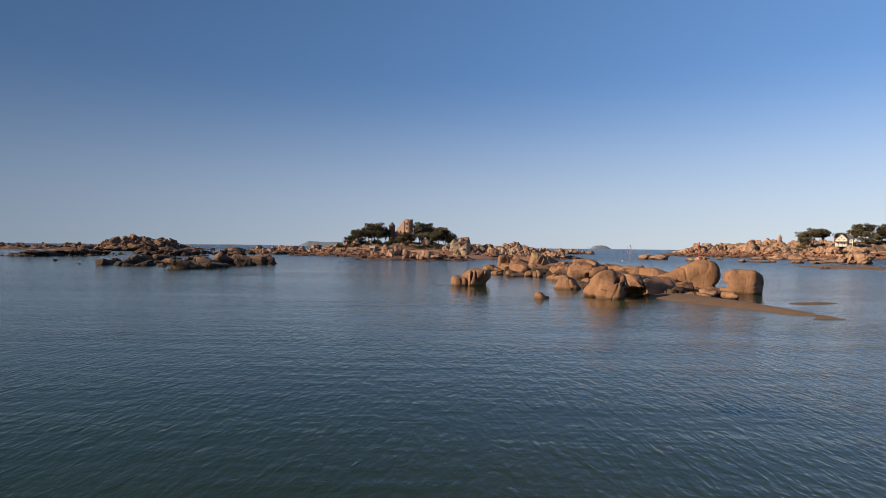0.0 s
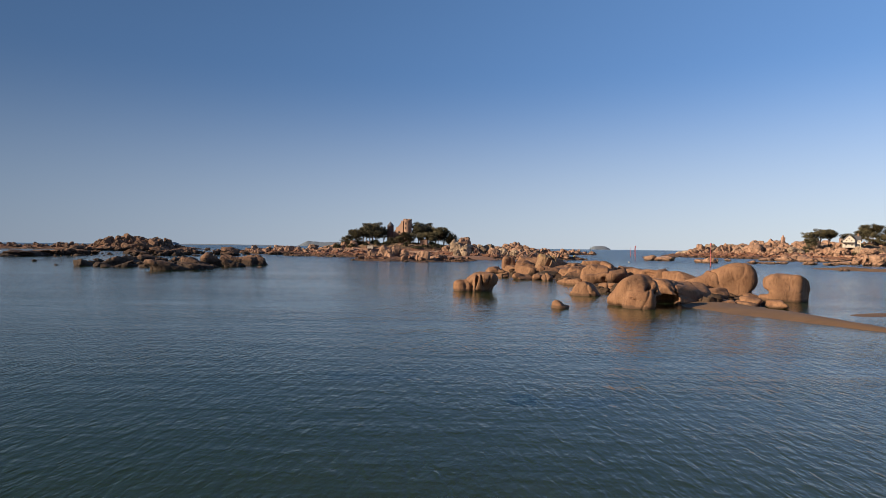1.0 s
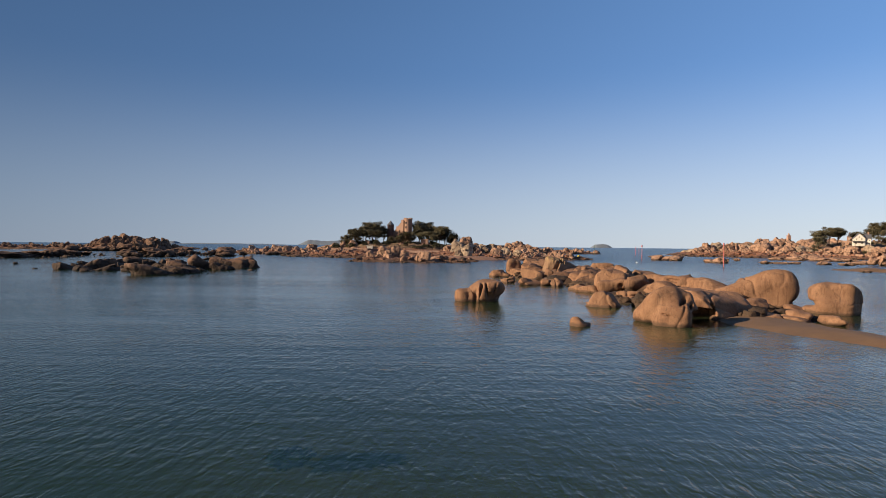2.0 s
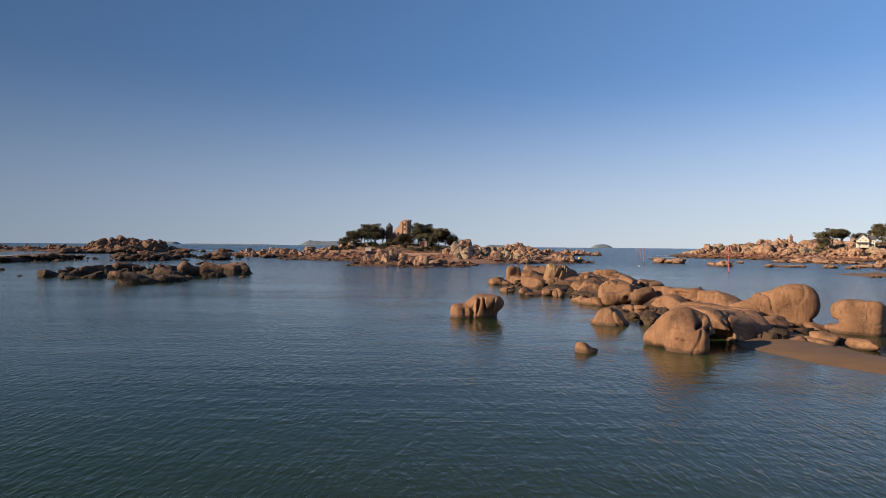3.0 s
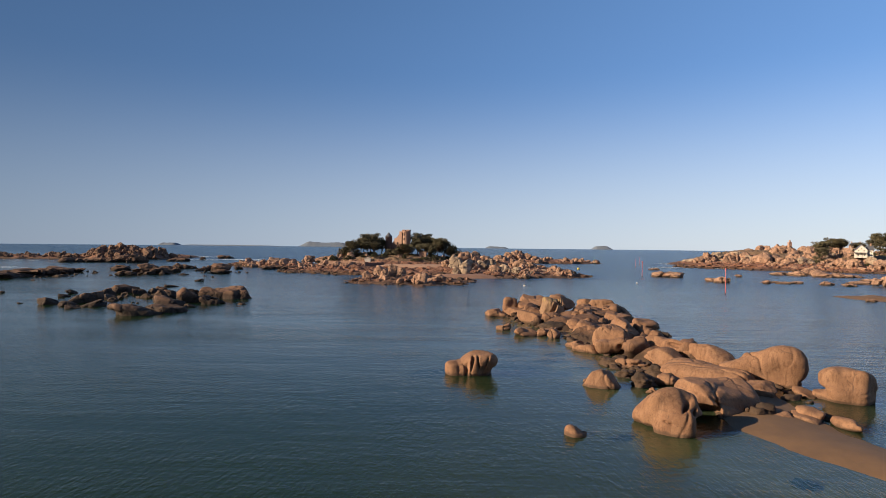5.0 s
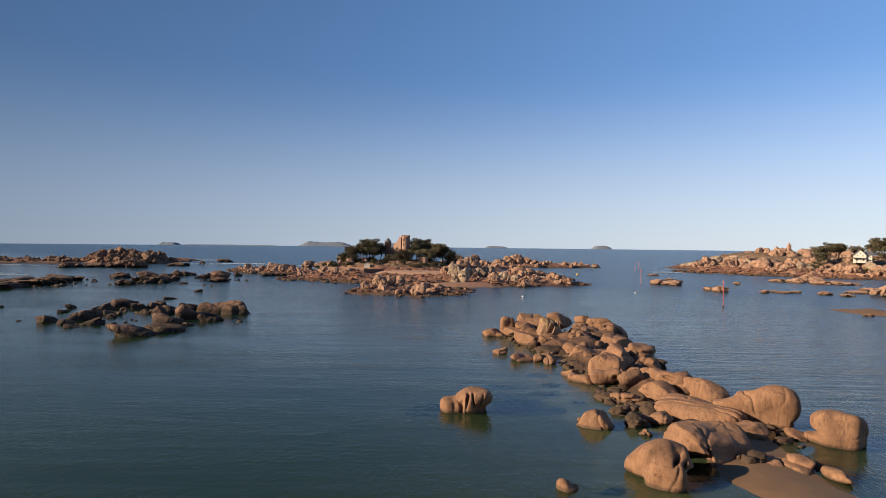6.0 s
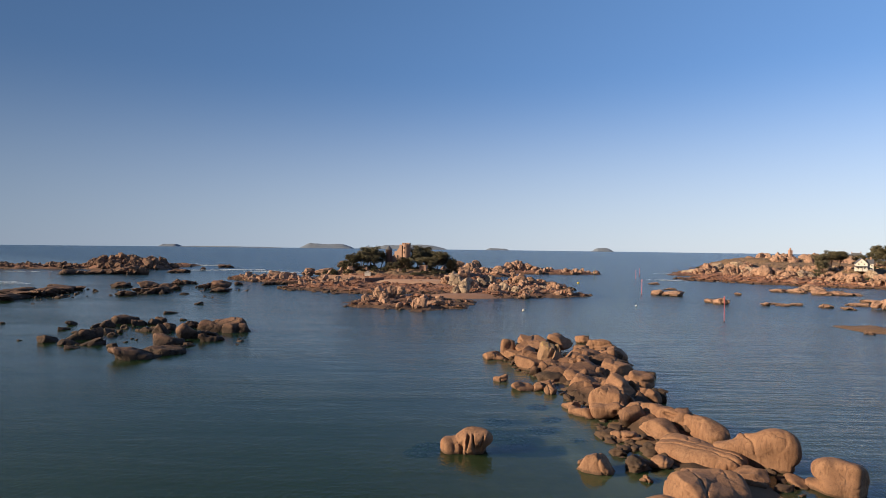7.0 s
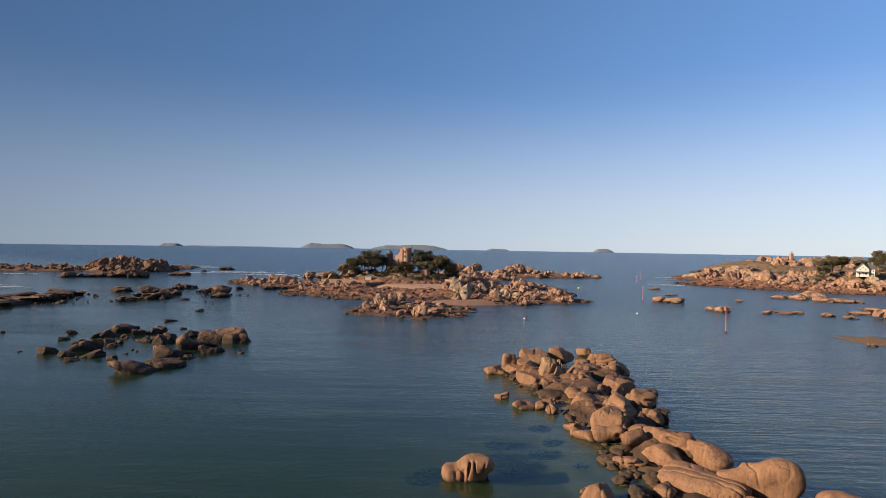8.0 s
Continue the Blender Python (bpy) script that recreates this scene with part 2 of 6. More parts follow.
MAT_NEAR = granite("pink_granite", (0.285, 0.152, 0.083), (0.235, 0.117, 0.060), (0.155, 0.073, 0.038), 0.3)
MAT_CREST = granite("lichened_granite", (0.274, 0.166, 0.094), (0.229, 0.131, 0.072), (0.155, 0.083, 0.047), 0.0, 0.5)
# reef ledge and weed tones go near black, adding crevice shade to real weed
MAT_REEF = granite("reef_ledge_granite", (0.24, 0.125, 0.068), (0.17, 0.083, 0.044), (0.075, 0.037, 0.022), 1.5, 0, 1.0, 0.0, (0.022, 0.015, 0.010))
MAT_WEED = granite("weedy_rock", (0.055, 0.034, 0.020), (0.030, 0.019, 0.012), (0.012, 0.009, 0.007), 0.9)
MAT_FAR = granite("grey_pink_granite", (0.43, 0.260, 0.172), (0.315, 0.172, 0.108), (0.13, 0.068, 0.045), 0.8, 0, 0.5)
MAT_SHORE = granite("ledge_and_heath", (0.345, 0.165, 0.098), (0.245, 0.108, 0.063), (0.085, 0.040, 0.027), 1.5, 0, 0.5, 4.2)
# near-black algae colour also carries the shade of these rocks' near faces
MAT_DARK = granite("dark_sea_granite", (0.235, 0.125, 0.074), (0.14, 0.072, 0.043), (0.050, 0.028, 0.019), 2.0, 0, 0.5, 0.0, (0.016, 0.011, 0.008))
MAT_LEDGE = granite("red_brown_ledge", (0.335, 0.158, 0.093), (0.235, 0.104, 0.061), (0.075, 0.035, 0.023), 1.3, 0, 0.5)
MAT_PALE = granite("pale_granite", (0.43, 0.325, 0.230), (0.34, 0.238, 0.160), (0.16, 0.10, 0.065), 0.6, 0, 0.5)
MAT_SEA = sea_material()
MAT_GROUND = ground_material()
MAT_BEACH = plain("coarse_beach_sand", (0.39, 0.225, 0.138), (0.30, 0.170, 0.104), 0.6, 0.85, 0.03)
MAT_COVE = plain("damp_red_sand", (0.27, 0.142, 0.085), (0.20, 0.102, 0.060), 0.5, 0.85, 0.04)
MAT_STONE = plain("dressed_pink_stone", (0.38, 0.225, 0.155), (0.27, 0.152, 0.102), 0.9, 0.85, 0.05)
MAT_DARKSTONE = plain("dark_red_stone", (0.163, 0.087, 0.064), (0.118, 0.063, 0.047), 1.2, 0.85, 0.05)
MAT_ROSE = plain("rose_granite_masonry", (0.40, 0.235, 0.165), (0.32, 0.18, 0.125), 1.2, 0.85, 0.05)
MAT_SLATE = plain("grey_slate", (0.078, 0.078, 0.086), (0.117, 0.109, 0.109), 2.0, 0.55, 0.03)
MAT_WHITE = plain("white_render", (0.66, 0.59, 0.50), (0.58, 0.51, 0.43), 0.8, 0.8, 0.02)
MAT_GLASS = plain("dark_window_glass", (0.03, 0.035, 0.04), (0.05, 0.055, 0.06), 1.0, 0.12, 0.0)
MAT_BARK = plain("pine_bark", (0.16, 0.09, 0.055), (0.09, 0.055, 0.04), 3.0, 0.9, 0.05, 0, (1, 1, 0.3))
MAT_PINE = leaf_material("pine_needles", (0.072, 0.068, 0.036), (0.155, 0.118, 0.064))
MAT_BUSH = leaf_material("heath_scrub", (0.047, 0.047, 0.020), (0.101, 0.078, 0.035))
MAT_RED = plain("faded_red_paint", (0.50, 0.11, 0.10), (0.40, 0.08, 0.075), 2.0, 0.5, 0.01)
MAT_GREEN = plain("green_paint", (0.08, 0.18, 0.12), (0.06, 0.14, 0.09), 2.0, 0.5, 0.01)
MAT_YELLOW = plain("yellow_paint", (0.62, 0.45, 0.06), (0.5, 0.36, 0.05), 2.0, 0.5, 0.01)
MAT_KELP = leaf_material("brown_seaweed", (0.012, 0.014, 0.008), (0.028, 0.024, 0.012))
MAT_FOAM = foam_material()
# aerial haze is mixed into the islands' own colour as blue-grey
MAT_ISLE = plain("haze_tinted_turf", (0.125, 0.155, 0.200), (0.160, 0.172, 0.190), 0.012, 0.95, 0.5)


# ---- shapes ----
def hashed(i, j, k, seed):
    h = (i * 73856093) ^ (j * 19349663) ^ (k * 83492791) ^ (seed * 2654435761)
    h = (h ^ (h >> 13)) * 1274126177 & 0x7FFFFFFF
    return ((h ^ (h >> 16)) & 0xFFFF) / 65535.0


def lattice(p, seed=0):
    """Smooth value noise in 0..1 at the points p (n x 3)."""
    p = np.asarray(p, float)
    c = np.floor(p).astype(np.int64)
    f = p - c
    f = f * f * (3 - 2 * f)
    total = 0
    for dx in (0, 1):
        for dy in (0, 1):
            for dz in (0, 1):
                w = (f[:, 0] if dx else 1 - f[:, 0]) * (f[:, 1] if dy else 1 - f[:, 1]) * (f[:, 2] if dz else 1 - f[:, 2])
                total = total + w * hashed(c[:, 0] + dx, c[:, 1] + dy, c[:, 2] + dz, seed)
    return total


def fractal(p, seed=0, octaves=3, rough=0.5):
    total, amp, size = 0, 1.0, 0.0
    for o in range(octaves):
        total = total + amp * lattice(p * 2.0 ** o + 17.3 * o, seed + o)
        size += amp
        amp *= rough
    return total / size


def ball(level):
    bm = bmesh.new()
    bmesh.ops.create_icosphere(bm, subdivisions=level, radius=1.0)
    v = np.array([x.co[:] for x in bm.verts])
    f = [tuple(x.index for x in face.verts) for face in bm.faces]
    bm.free()
    return v / np.linalg.norm(v, axis=1)[:, None], f


BALLS = {level: ball(level) for level in (2, 3, 4, 5)}


def mesh_of(name, verts, faces, mat, smooth=True):
    me = bpy.data.meshes.new(name)
    me.from_pydata([tuple(v) for v in verts], [], faces)
    me.materials.append(mat)
    if smooth:
        me.polygons.foreach_set("use_smooth", [True] * len(me.polygons))
    me.update()
    return me


# Lobes of a boulder as parts of its width, depth and height: centre x, y, z and half sizes.
# After them: squareness (of all three axes, or of each), facets, roughness, undercut at the foot, grooves.
EGG = ([(0, 0, 0.36, 0.5, 0.5, 0.64)], 2.5, 8, 0.10, 0.02, 0.0)
BLOCK = ([(0, 0, 0.36, 0.5, 0.5, 0.64)], 4.0, 9, 0.09, 0.0, 0.0)
SLAB = ([(0, 0, 0.2, 0.5, 0.5, 0.7), (0.15, 0.1, 0.2, 0.32, 0.4, 0.8)], 3.2, 8, 0.13, 0.0, 0.2)
STRATA = ([(0, 0, 0.3, 0.5, 0.5, 0.6), (0.2, 0.1, 0.4, 0.3, 0.35, 0.6)], 3.2, 9, 0.14, 0.0, 0.9)
DOME = ([(0, 0, 0.12, 0.5, 0.5, 0.88)], 2.3, 5, 0.08, 0.0, 0.25)
PEAK = ([(0, 0, 0.15, 0.5, 0.5, 0.45), (-0.12, 0, 0.45, 0.24, 0.28, 0.55)], 2.4, 9, 0.13, 0.0, 0.0)
POST = ([(0, 0, 0.45, 0.5, 0.5, 0.55)], 5.0, 4, 0.07, 0.10, 0.2)
LUMP = ([(-0.18, 0, 0.30, 0.32, 0.45, 0.45), (0.14, 0.05, 0.42, 0.34, 0.48, 0.58), (0.0, -0.2, 0.2, 0.4, 0.32, 0.35)], 2.8, 6, 0.13, 0.05, 0.3)
WHALE = ([(-0.25, 0, 0.35, 0.3, 0.5, 0.5), (0.16, 0.0, 0.4, 0.36, 0.46, 0.6)], 2.6, 6, 0.08, 0.02, 0.3)
WEED = ([(0, 0, 0.2, 0.5, 0.5, 0.7), (0.2, 0.1, 0.3, 0.3, 0.3, 0.6)], 2.4, 9, 0.30, 0.0, 0.6)


def boulder_mesh(w, d, h, shape, level, seed, mat, joints=3, crisp=24.0, coarse=1.0):
    """A weathered granite boulder: lobes melted together, facets cut, joints worn in, its foot undercut."""
    lobes, square, facets, rough, under, groove = shape
    rough *= coarse
    facets = int(facets * (1.3 if coarse == 1.0 else 1.7))
    rng = np.random.RandomState(seed)
    u, faces = BALLS[level]
    size = np.array((w, d, h))
    heart = np.array((0, 0, 0.34 * h))
    ray = u * size * 0.5
    reach = np.zeros(len(u))
    for cx, cy, cz, a, b, c in lobes:
        o = heart - np.array((cx, cy, cz)) * size
        half = np.array((a, b, c)) * size
        lo, hi = np.zeros(len(u)), np.full(len(u), 4.0)
        for _ in range(20):
            mid = (lo + hi) / 2
            inside = (np.abs((o + ray * mid[:, None]) / half) ** np.array(square)).sum(1) < 1
            lo, hi = np.where(inside, mid, lo), np.where(inside, hi, mid)
        reach = (reach ** 14 + lo ** 14) ** (1 / 14)
    for k in range(facets):
        nrm = rng.normal(size=3) * (1, 1, 0.8)
        nrm[2] = abs(nrm[2]) if k % 4 else -0.3 * abs(nrm[2])
        nrm /= np.linalg.norm(nrm)
        unit = nrm / size
        unit /= np.linalg.norm(unit)
        along = ray @ unit
        far = (reach * along).max() * rng.uniform(0.62, 0.93)
        cut = np.where(along > 1e-6, far / np.maximum(along, 1e-6), 1e3)
        reach = (reach ** -crisp + np.minimum(cut, 9.0) ** -crisp) ** (-1 / crisp)
    p = heart + ray * reach[:, None]
    scale = (w * d * h) ** (1 / 3)
    q = p / scale * 1.5 + rng.uniform(0, 50, 3)
    bulge = (fractal(q, seed, 2) - 0.5) * 1.8 * rough + (fractal(q * 3.1, seed + 9, 4, 0.62) - 0.5) * 0.9 * rough
    bulge = bulge - 1.5 * rough * np.abs(2 * fractal(q * 0.9, seed + 70, 2) - 1) + 0.6 * rough * np.abs(2 * fractal(q * 2.6, seed + 77, 3) - 1)
    for k in range(joints):
        nrm = rng.normal(size=3) * ((1, 1, 0.25) if k % 3 else (0.3, 0.3, 1))
        nrm /= np.linalg.norm(nrm)
        off = (p - heart) @ nrm / scale + rng.uniform(-0.3, 0.3) + (fractal(q * 1.3, seed + 40 + k, 3) - 0.5) * 0.26
        wide = rng.uniform(0.018, 0.036)
        depth = rng.uniform(0.09, 0.22) * np.clip(fractal(q * 0.9, seed + 55 + k, 2) * 3.4 - 1.0, 0, 1)
        bulge = bulge - depth * np.exp(-(off / wide) ** 2) + rng.uniform(-0.05, 0.05) * coarse * np.tanh(off / wide)
    if groove:
        turn = rng.uniform(-0.5, 0.5)
        side = (p[:, 0] + turn * p[:, 1] + 0.25 * p[:, 2]) / scale
        wob = lattice(np.stack([side * 3.4 + 30, p[:, 2] / scale * 0.8 + 7, p[:, 1] / scale * 1.2 + 3], 1) + rng.uniform(0, 9, 3), seed + 31)
        bulge = bulge - min(groove, 1.2) * 0.10 * np.clip(1 - np.abs(wob - 0.5) / 0.10, 0, 1)
    p = heart + (p - heart) * (1 + bulge)[:, None]
    if under:
        low = np.clip(1 - p[:, 2] / (0.45 * h), 0, 1)
        p[:, :2] *= (1 - under * 2.2 * low * low)[:, None]
    p[:, 2] = np.where(p[:, 2] < 0, p[:, 2] * 1.3, p[:, 2])
    top = p[:, 2].max()
    p *= np.array((w / np.ptp(p[:, 0]), d / np.ptp(p[:, 1]), h / top))
    return mesh_of("boulder", p, faces, mat, level > 3)


def lobe_distance(p, lobe, square=2.4):
    """Roughly the distance to a rounded lobe: centre x, y, z, half sizes, and optional turns about x, y and z in degrees."""
    q = p - np.array(lobe[:3])
    if len(lobe) > 6:
        q = q @ np.array(Euler([radians(a) for a in lobe[6:9]]).to_matrix())
    r = np.array(lobe[3:6])
    k = ((np.abs(q) / r) ** square).sum(1) ** (1 / square)
    return k * (k - 1) / np.maximum(np.sqrt(((q / r ** 2) ** 2).sum(1)), 1e-4)


def skin(field, lo, step, shape):
    """The smooth surface where a field on a grid is nought: a vertex in each crossed cell, a face round each crossed edge."""
    inside = field < 0
    corners = [(i, j, k) for i in (0, 1) for j in (0, 1) for k in (0, 1)]
    n = np.array(shape) - 1
    cut = lambda a, c: a[c[0]:c[0] + n[0], c[1]:c[1] + n[1], c[2]:c[2] + n[2]]
    count = sum(cut(inside, c).astype(int) for c in corners)
    cells = np.argwhere((count > 0) & (count < 8))
    number = np.full(n, -1)
    number[tuple(cells.T)] = np.arange(len(cells))
    total, hits = np.zeros((len(cells), 3)), np.zeros(len(cells))
    for c in corners:
        for axis in range(3):
            if c[axis]:
                continue
            d = np.array(c)
            d[axis] = 1
            va, vb = field[tuple((cells + c).T)], field[tuple((cells + d).T)]
            cross = (va < 0) != (vb < 0)
            t = np.where(cross, va / np.where(cross, va - vb, 1), 0)
            at = np.tile(np.array(c, float), (len(cells), 1))
            at[:, axis] = t
            total += at * cross[:, None]
            hits += cross
    verts = (cells + total / hits[:, None]) * step + lo
    faces = []
    for axis in range(3):
        u, v = (axis + 1) % 3, (axis + 2) % 3
        edge = inside != np.roll(inside, -1, axis)
        edge[tuple(slice(-1, None) if a == axis else slice(None) for a in range(3))] = False
        e = np.argwhere(edge)
        e = e[(e[:, u] > 0) & (e[:, v] > 0) & (e[:, u] < n[u]) & (e[:, v] < n[v])]
        ring = []
        for du, dv in ((1, 1), (0, 1), (0, 0), (1, 0)):
            g = e.copy()
            g[:, u] -= du
            g[:, v] -= dv
            ring.append(number[tuple(g.T)])
        ring = np.stack(ring, 1)
        out = inside[tuple(e.T)]
        faces += ring[out].tolist() + ring[~out][:, ::-1].tolist()
    return verts, faces


def sculpted(x, y, yaw, lobes, cuts, seams, seed, label, melt=0.5, rough=0.22, step=0.12, mat=None, square=2.4, planes=0, sunk=0.0, warp=0.18, edge=0.3, ledge=0.0):
    """A sea-worn boulder carved from lobes: hollows cut out, seams (a point and a normal) worn in, its foot under the water."""
    rng = np.random.RandomState(seed)
    box_lo = np.min([np.array(l[:3]) - max(l[3:6]) for l in lobes], 0) - 0.3
    box_hi = np.max([np.array(l[:3]) + max(l[3:6]) for l in lobes], 0) + 0.3
    box_lo[2], box_hi[2] = -0.9, min(box_hi[2], max(l[2] + (l[5] if len(l) == 6 else max(l[3:6])) for l in lobes) + 0.4)
    shape = tuple(int(v) for v in np.ceil((box_hi - box_lo) / step) + 1)
    g = np.stack(np.meshgrid(*[np.arange(k) * step for k in shape], indexing="ij"), -1).reshape(-1, 3) + box_lo
    d = np.full(len(g), 9.0)
    girth = float(np.min((box_hi - box_lo)[:2])) * 0.5
    bent = g + np.stack([lattice(g * (1.3 / max(girth, 1.0)) + 31.7 * k + seed, seed + 60 + k) - 0.5 for k in range(3)], 1) * 2.2 * warp * girth * np.array((1, 1, 0.5))
    for l in lobes:
        e = lobe_distance(bent, l, square)
        h = np.clip(0.5 + 0.5 * (d - e) / melt, 0, 1)
        d = d * (1 - h) + e * h - melt * h * (1 - h)
    body = g[d < 0]
    for k in range(planes):
        nrm = rng.normal(size=3) * (1, 1, 0.9)
        nrm[2] = abs(nrm[2])
        nrm /= np.linalg.norm(nrm)
        along = body @ nrm
        e = g @ nrm - np.quantile(along, rng.uniform(0.86, 0.97))
        h = np.clip(0.5 - 0.5 * (d - e) / edge, 0, 1)
        d = d * (1 - h) + e * h + edge * h * (1 - h)
    for c in cuts:
        e = -lobe_distance(g, c)
        k = 0.22
        h = np.clip(0.5 - 0.5 * (d - e) / k, 0, 1)
        d = d * (1 - h) + e * h + k * h * (1 - h)
    near = np.abs(d) < 0.9
    q = g[near] + rng.uniform(0, 60, 3)
    size = max(1.2, min(4.0, float(np.min((box_hi - box_lo)[:2])) * 0.5))
    d2 = d[near] + (fractal(q * 1.1 / size, seed, 2) - 0.5) * 2.0 * rough + (fractal(q * 2.2, seed + 3, 3) - 0.5) * 0.3 * rough
    worn = np.abs(fractal(q * np.array((0.7, 0.7, 0.3)), seed + 8, 3) - 0.5)
    d2 = d2 + 0.4 * rough * np.clip(1 - worn / 0.05, 0, 1) * np.clip(fractal(q * 0.4, seed + 5, 2) * 5 - 2.4, 0, 1)
    for px, py, pz, nx, ny, nz, depth in seams:
        nrm = np.array((nx, ny, nz), float)
        nrm /= np.linalg.norm(nrm)
        off = (g[near] - np.array((px, py, pz))) @ nrm + (fractal(q * 0.6, seed + 21, 3) - 0.5) * 0.9
        d2 = d2 + depth * np.exp(-(off / max(0.09, step)) ** 2) * np.clip(fractal(q * 0.45, seed + 33, 2) * 4 - 1.2, 0.15, 1)
        d2 = d2 + ledge * np.tanh(off / 0.1) * rng.uniform(0.3, 1.0)
    d[near] = d2
    d = d.reshape(shape)
    for axis in range(3):
        d[tuple(slice(0, 1) if a == axis else slice(None) for a in range(3))] = 1.0
        d[tuple(slice(-1, None) if a == axis else slice(None) for a in range(3))] = 1.0
    verts, faces = skin(d, box_lo, step, shape)
    ob = new("boulder", mesh_of("boulder", verts, faces, mat or MAT_NEAR))
    ob.matrix_world = pose(x, y, sunk, 0, 0, yaw)
    return tagged(ob, label, "boulder", "boulders of the near reef")


NEAR = ("boulders of the near reef", MAT_NEAR, "rounded pink granite boulder, sea-worn, standing in shallow water")
LEFT = ("boulders of the dark reef", MAT_DARK, "weathered brown granite boulder rising from calm water")
SKERRY = ("rocks of the skerries", MAT_DARK, "low dark granite skerry rock, barely above the water")
CHANNEL = ("rocks in the channel", MAT_FAR, "low rounded granite rock awash in the channel")
ISLAND = ("boulders of the castle island", MAT_FAR, "cracked pale pink granite boulder on the castle island")
HEADLAND = ("boulders of the headland", MAT_FAR, "large smooth pale granite boulder on the headland shore")
SPECIAL = {
    id(WEED): "low rock covered in dark wet seaweed",
    id(WHALE): "long whale-backed granite slab lying across the reef",
    id(POST): "upright squared granite block standing like a post",
}


BLOCKS = {}


def blocks_of(mat):
    """A dozen broken blocks of unit size in one rock, shared by all outcrops."""
    if mat.name not in BLOCKS:
        BLOCKS[mat.name] = [boulder_mesh(1, 1, 1, (BLOCK, EGG, PEAK, SLAB, BLOCK, LUMP)[k % 6], 3, 900 + k, mat, 4, 36.0, 2.3) for k in range(12)]
    return BLOCKS[mat.name]


def broken_blocks(home, w, d, h, seed, mat, count):
    """Blocks broken off an outcrop: leaning on it and lying at its foot."""
    r = random.Random(seed)
    for k in range(count):
        a, q = r.uniform(0, 6.283), r.uniform(0.25, 0.52)
        s = r.uniform(0.16, 0.42)
        low = r.uniform(0.0, 0.25) if q > 0.4 else r.uniform(0.2, 0.45)
        ob = new("broken_block", r.choice(blocks_of(mat)))
        ob.parent = home
        ob.matrix_basis = pose(math.cos(a) * q * w, math.sin(a) * q * d, (low - 0.1) * h, r.uniform(-12, 12), r.uniform(-12, 12), r.uniform(0, 360)) @ Matrix.Diagonal((w * s, d * s * r.uniform(0.8, 1.4), h * r.uniform(0.25, 0.5), 1))


def reef_rock(where, x, y, z, w, d, h, yaw, shape, seed):
    """One boulder of a reef: a tilted slab or a knot of lobes, split along its bedding."""
    r = random.Random(seed * 7 + 3)
    w, d = (w * 1.18, d * 1.25) if where is NEAR else (w * 1.25, d * 1.3)
    h = h if where is NEAR else h * 0.85
    tilt = r.uniform(4, 20) * (1 if r.random() < 0.75 else -1)
    if shape in (SLAB, STRATA, BLOCK, WHALE):
        lobes = [(0, 0, 0.45 * h, 0.52 * w, 0.52 * d, 0.5 * h, r.uniform(-10, 10), tilt, r.uniform(-20, 20)), (r.uniform(-0.15, 0.15) * w, r.uniform(-0.2, 0.2) * d, 0.2 * h, 0.45 * w, 0.45 * d, 0.5 * h)]
        square, lines = (3.0 if where is NEAR else 3.6), 3 if shape is not BLOCK else 2
    elif shape is POST:
        lobes, square, lines = [(0, 0, 0.5 * h, 0.46 * w, 0.5 * d, 0.52 * h, 0, 4, 0)], 4.0, 1
    else:
        lobes = [(r.uniform(-0.12, 0.12) * w, 0, 0.38 * h, 0.44 * w, 0.5 * d, 0.6 * h, 0, tilt, 0), (r.uniform(-0.3, 0.3) * w, r.uniform(-0.2, 0.2) * d, 0.25 * h, 0.3 * w, 0.4 * d, 0.5 * h)]
        square, lines = 2.6, 1
    seams = [(0, 0, h * r.uniform(0.3, 0.8), math.sin(radians(tilt)) + r.uniform(-0.15, 0.15), r.uniform(-0.2, 0.2), 1, r.uniform(0.08, 0.2)) for _ in range(lines)]
    seams.append((r.uniform(-0.25, 0.25) * w, 0, 0.5 * h, 1, r.uniform(-0.5, 0.5), r.uniform(-0.4, 0.4), r.uniform(0.08, 0.2)))
    step = max(0.08, min(0.17, w / 28)) if where is NEAR else max(0.14, w / 22)
    ob = sculpted(x, y, yaw, lobes, [], seams, seed, SPECIAL.get(id(shape), where[2]), 0.25 * h, min(0.2, 0.05 + 0.025 * w), step, where[1], square,
                  2 if shape in (EGG, POST) else 6, z, 0.06 if shape is POST else 0.26, 0.16, 0.0 if shape in (EGG, POST) else min(0.1, 0.02 * w))
    return tagged(ob, group=where[0])


def boulder(where, x, y, z, w, d, h, yaw, shape, level, seed):
    group, mat, label = where
    if where in (NEAR, LEFT) and shape is not WEED:
        return reef_rock(where, x, y, z, w, d, h, yaw, shape, seed)
    if shape is WEED:
        mat = MAT_WEED
    elif (where is HEADLAND and seed % 3 == 0) or (where is ISLAND and 296 < y < 352 and seed % 3):
        mat = MAT_PALE
    if where is NEAR:
        ob = new("boulder", boulder_mesh(w, d, h, shape, level, seed, mat, 4, 30.0, 1.35))
    else:
        ob = new("boulder", boulder_mesh(w * 0.94, d * 0.9, h, shape, level, seed, mat, 6, 34.0, 2.3))
        broken_blocks(ob, w, d, h, seed, mat, 3 + int(min(w, 14) / 2))
    ob.matrix_world = pose(x, y, z, 0, 0, yaw)
    return tagged(ob, SPECIAL.get(id(shape), label), "boulder", group)


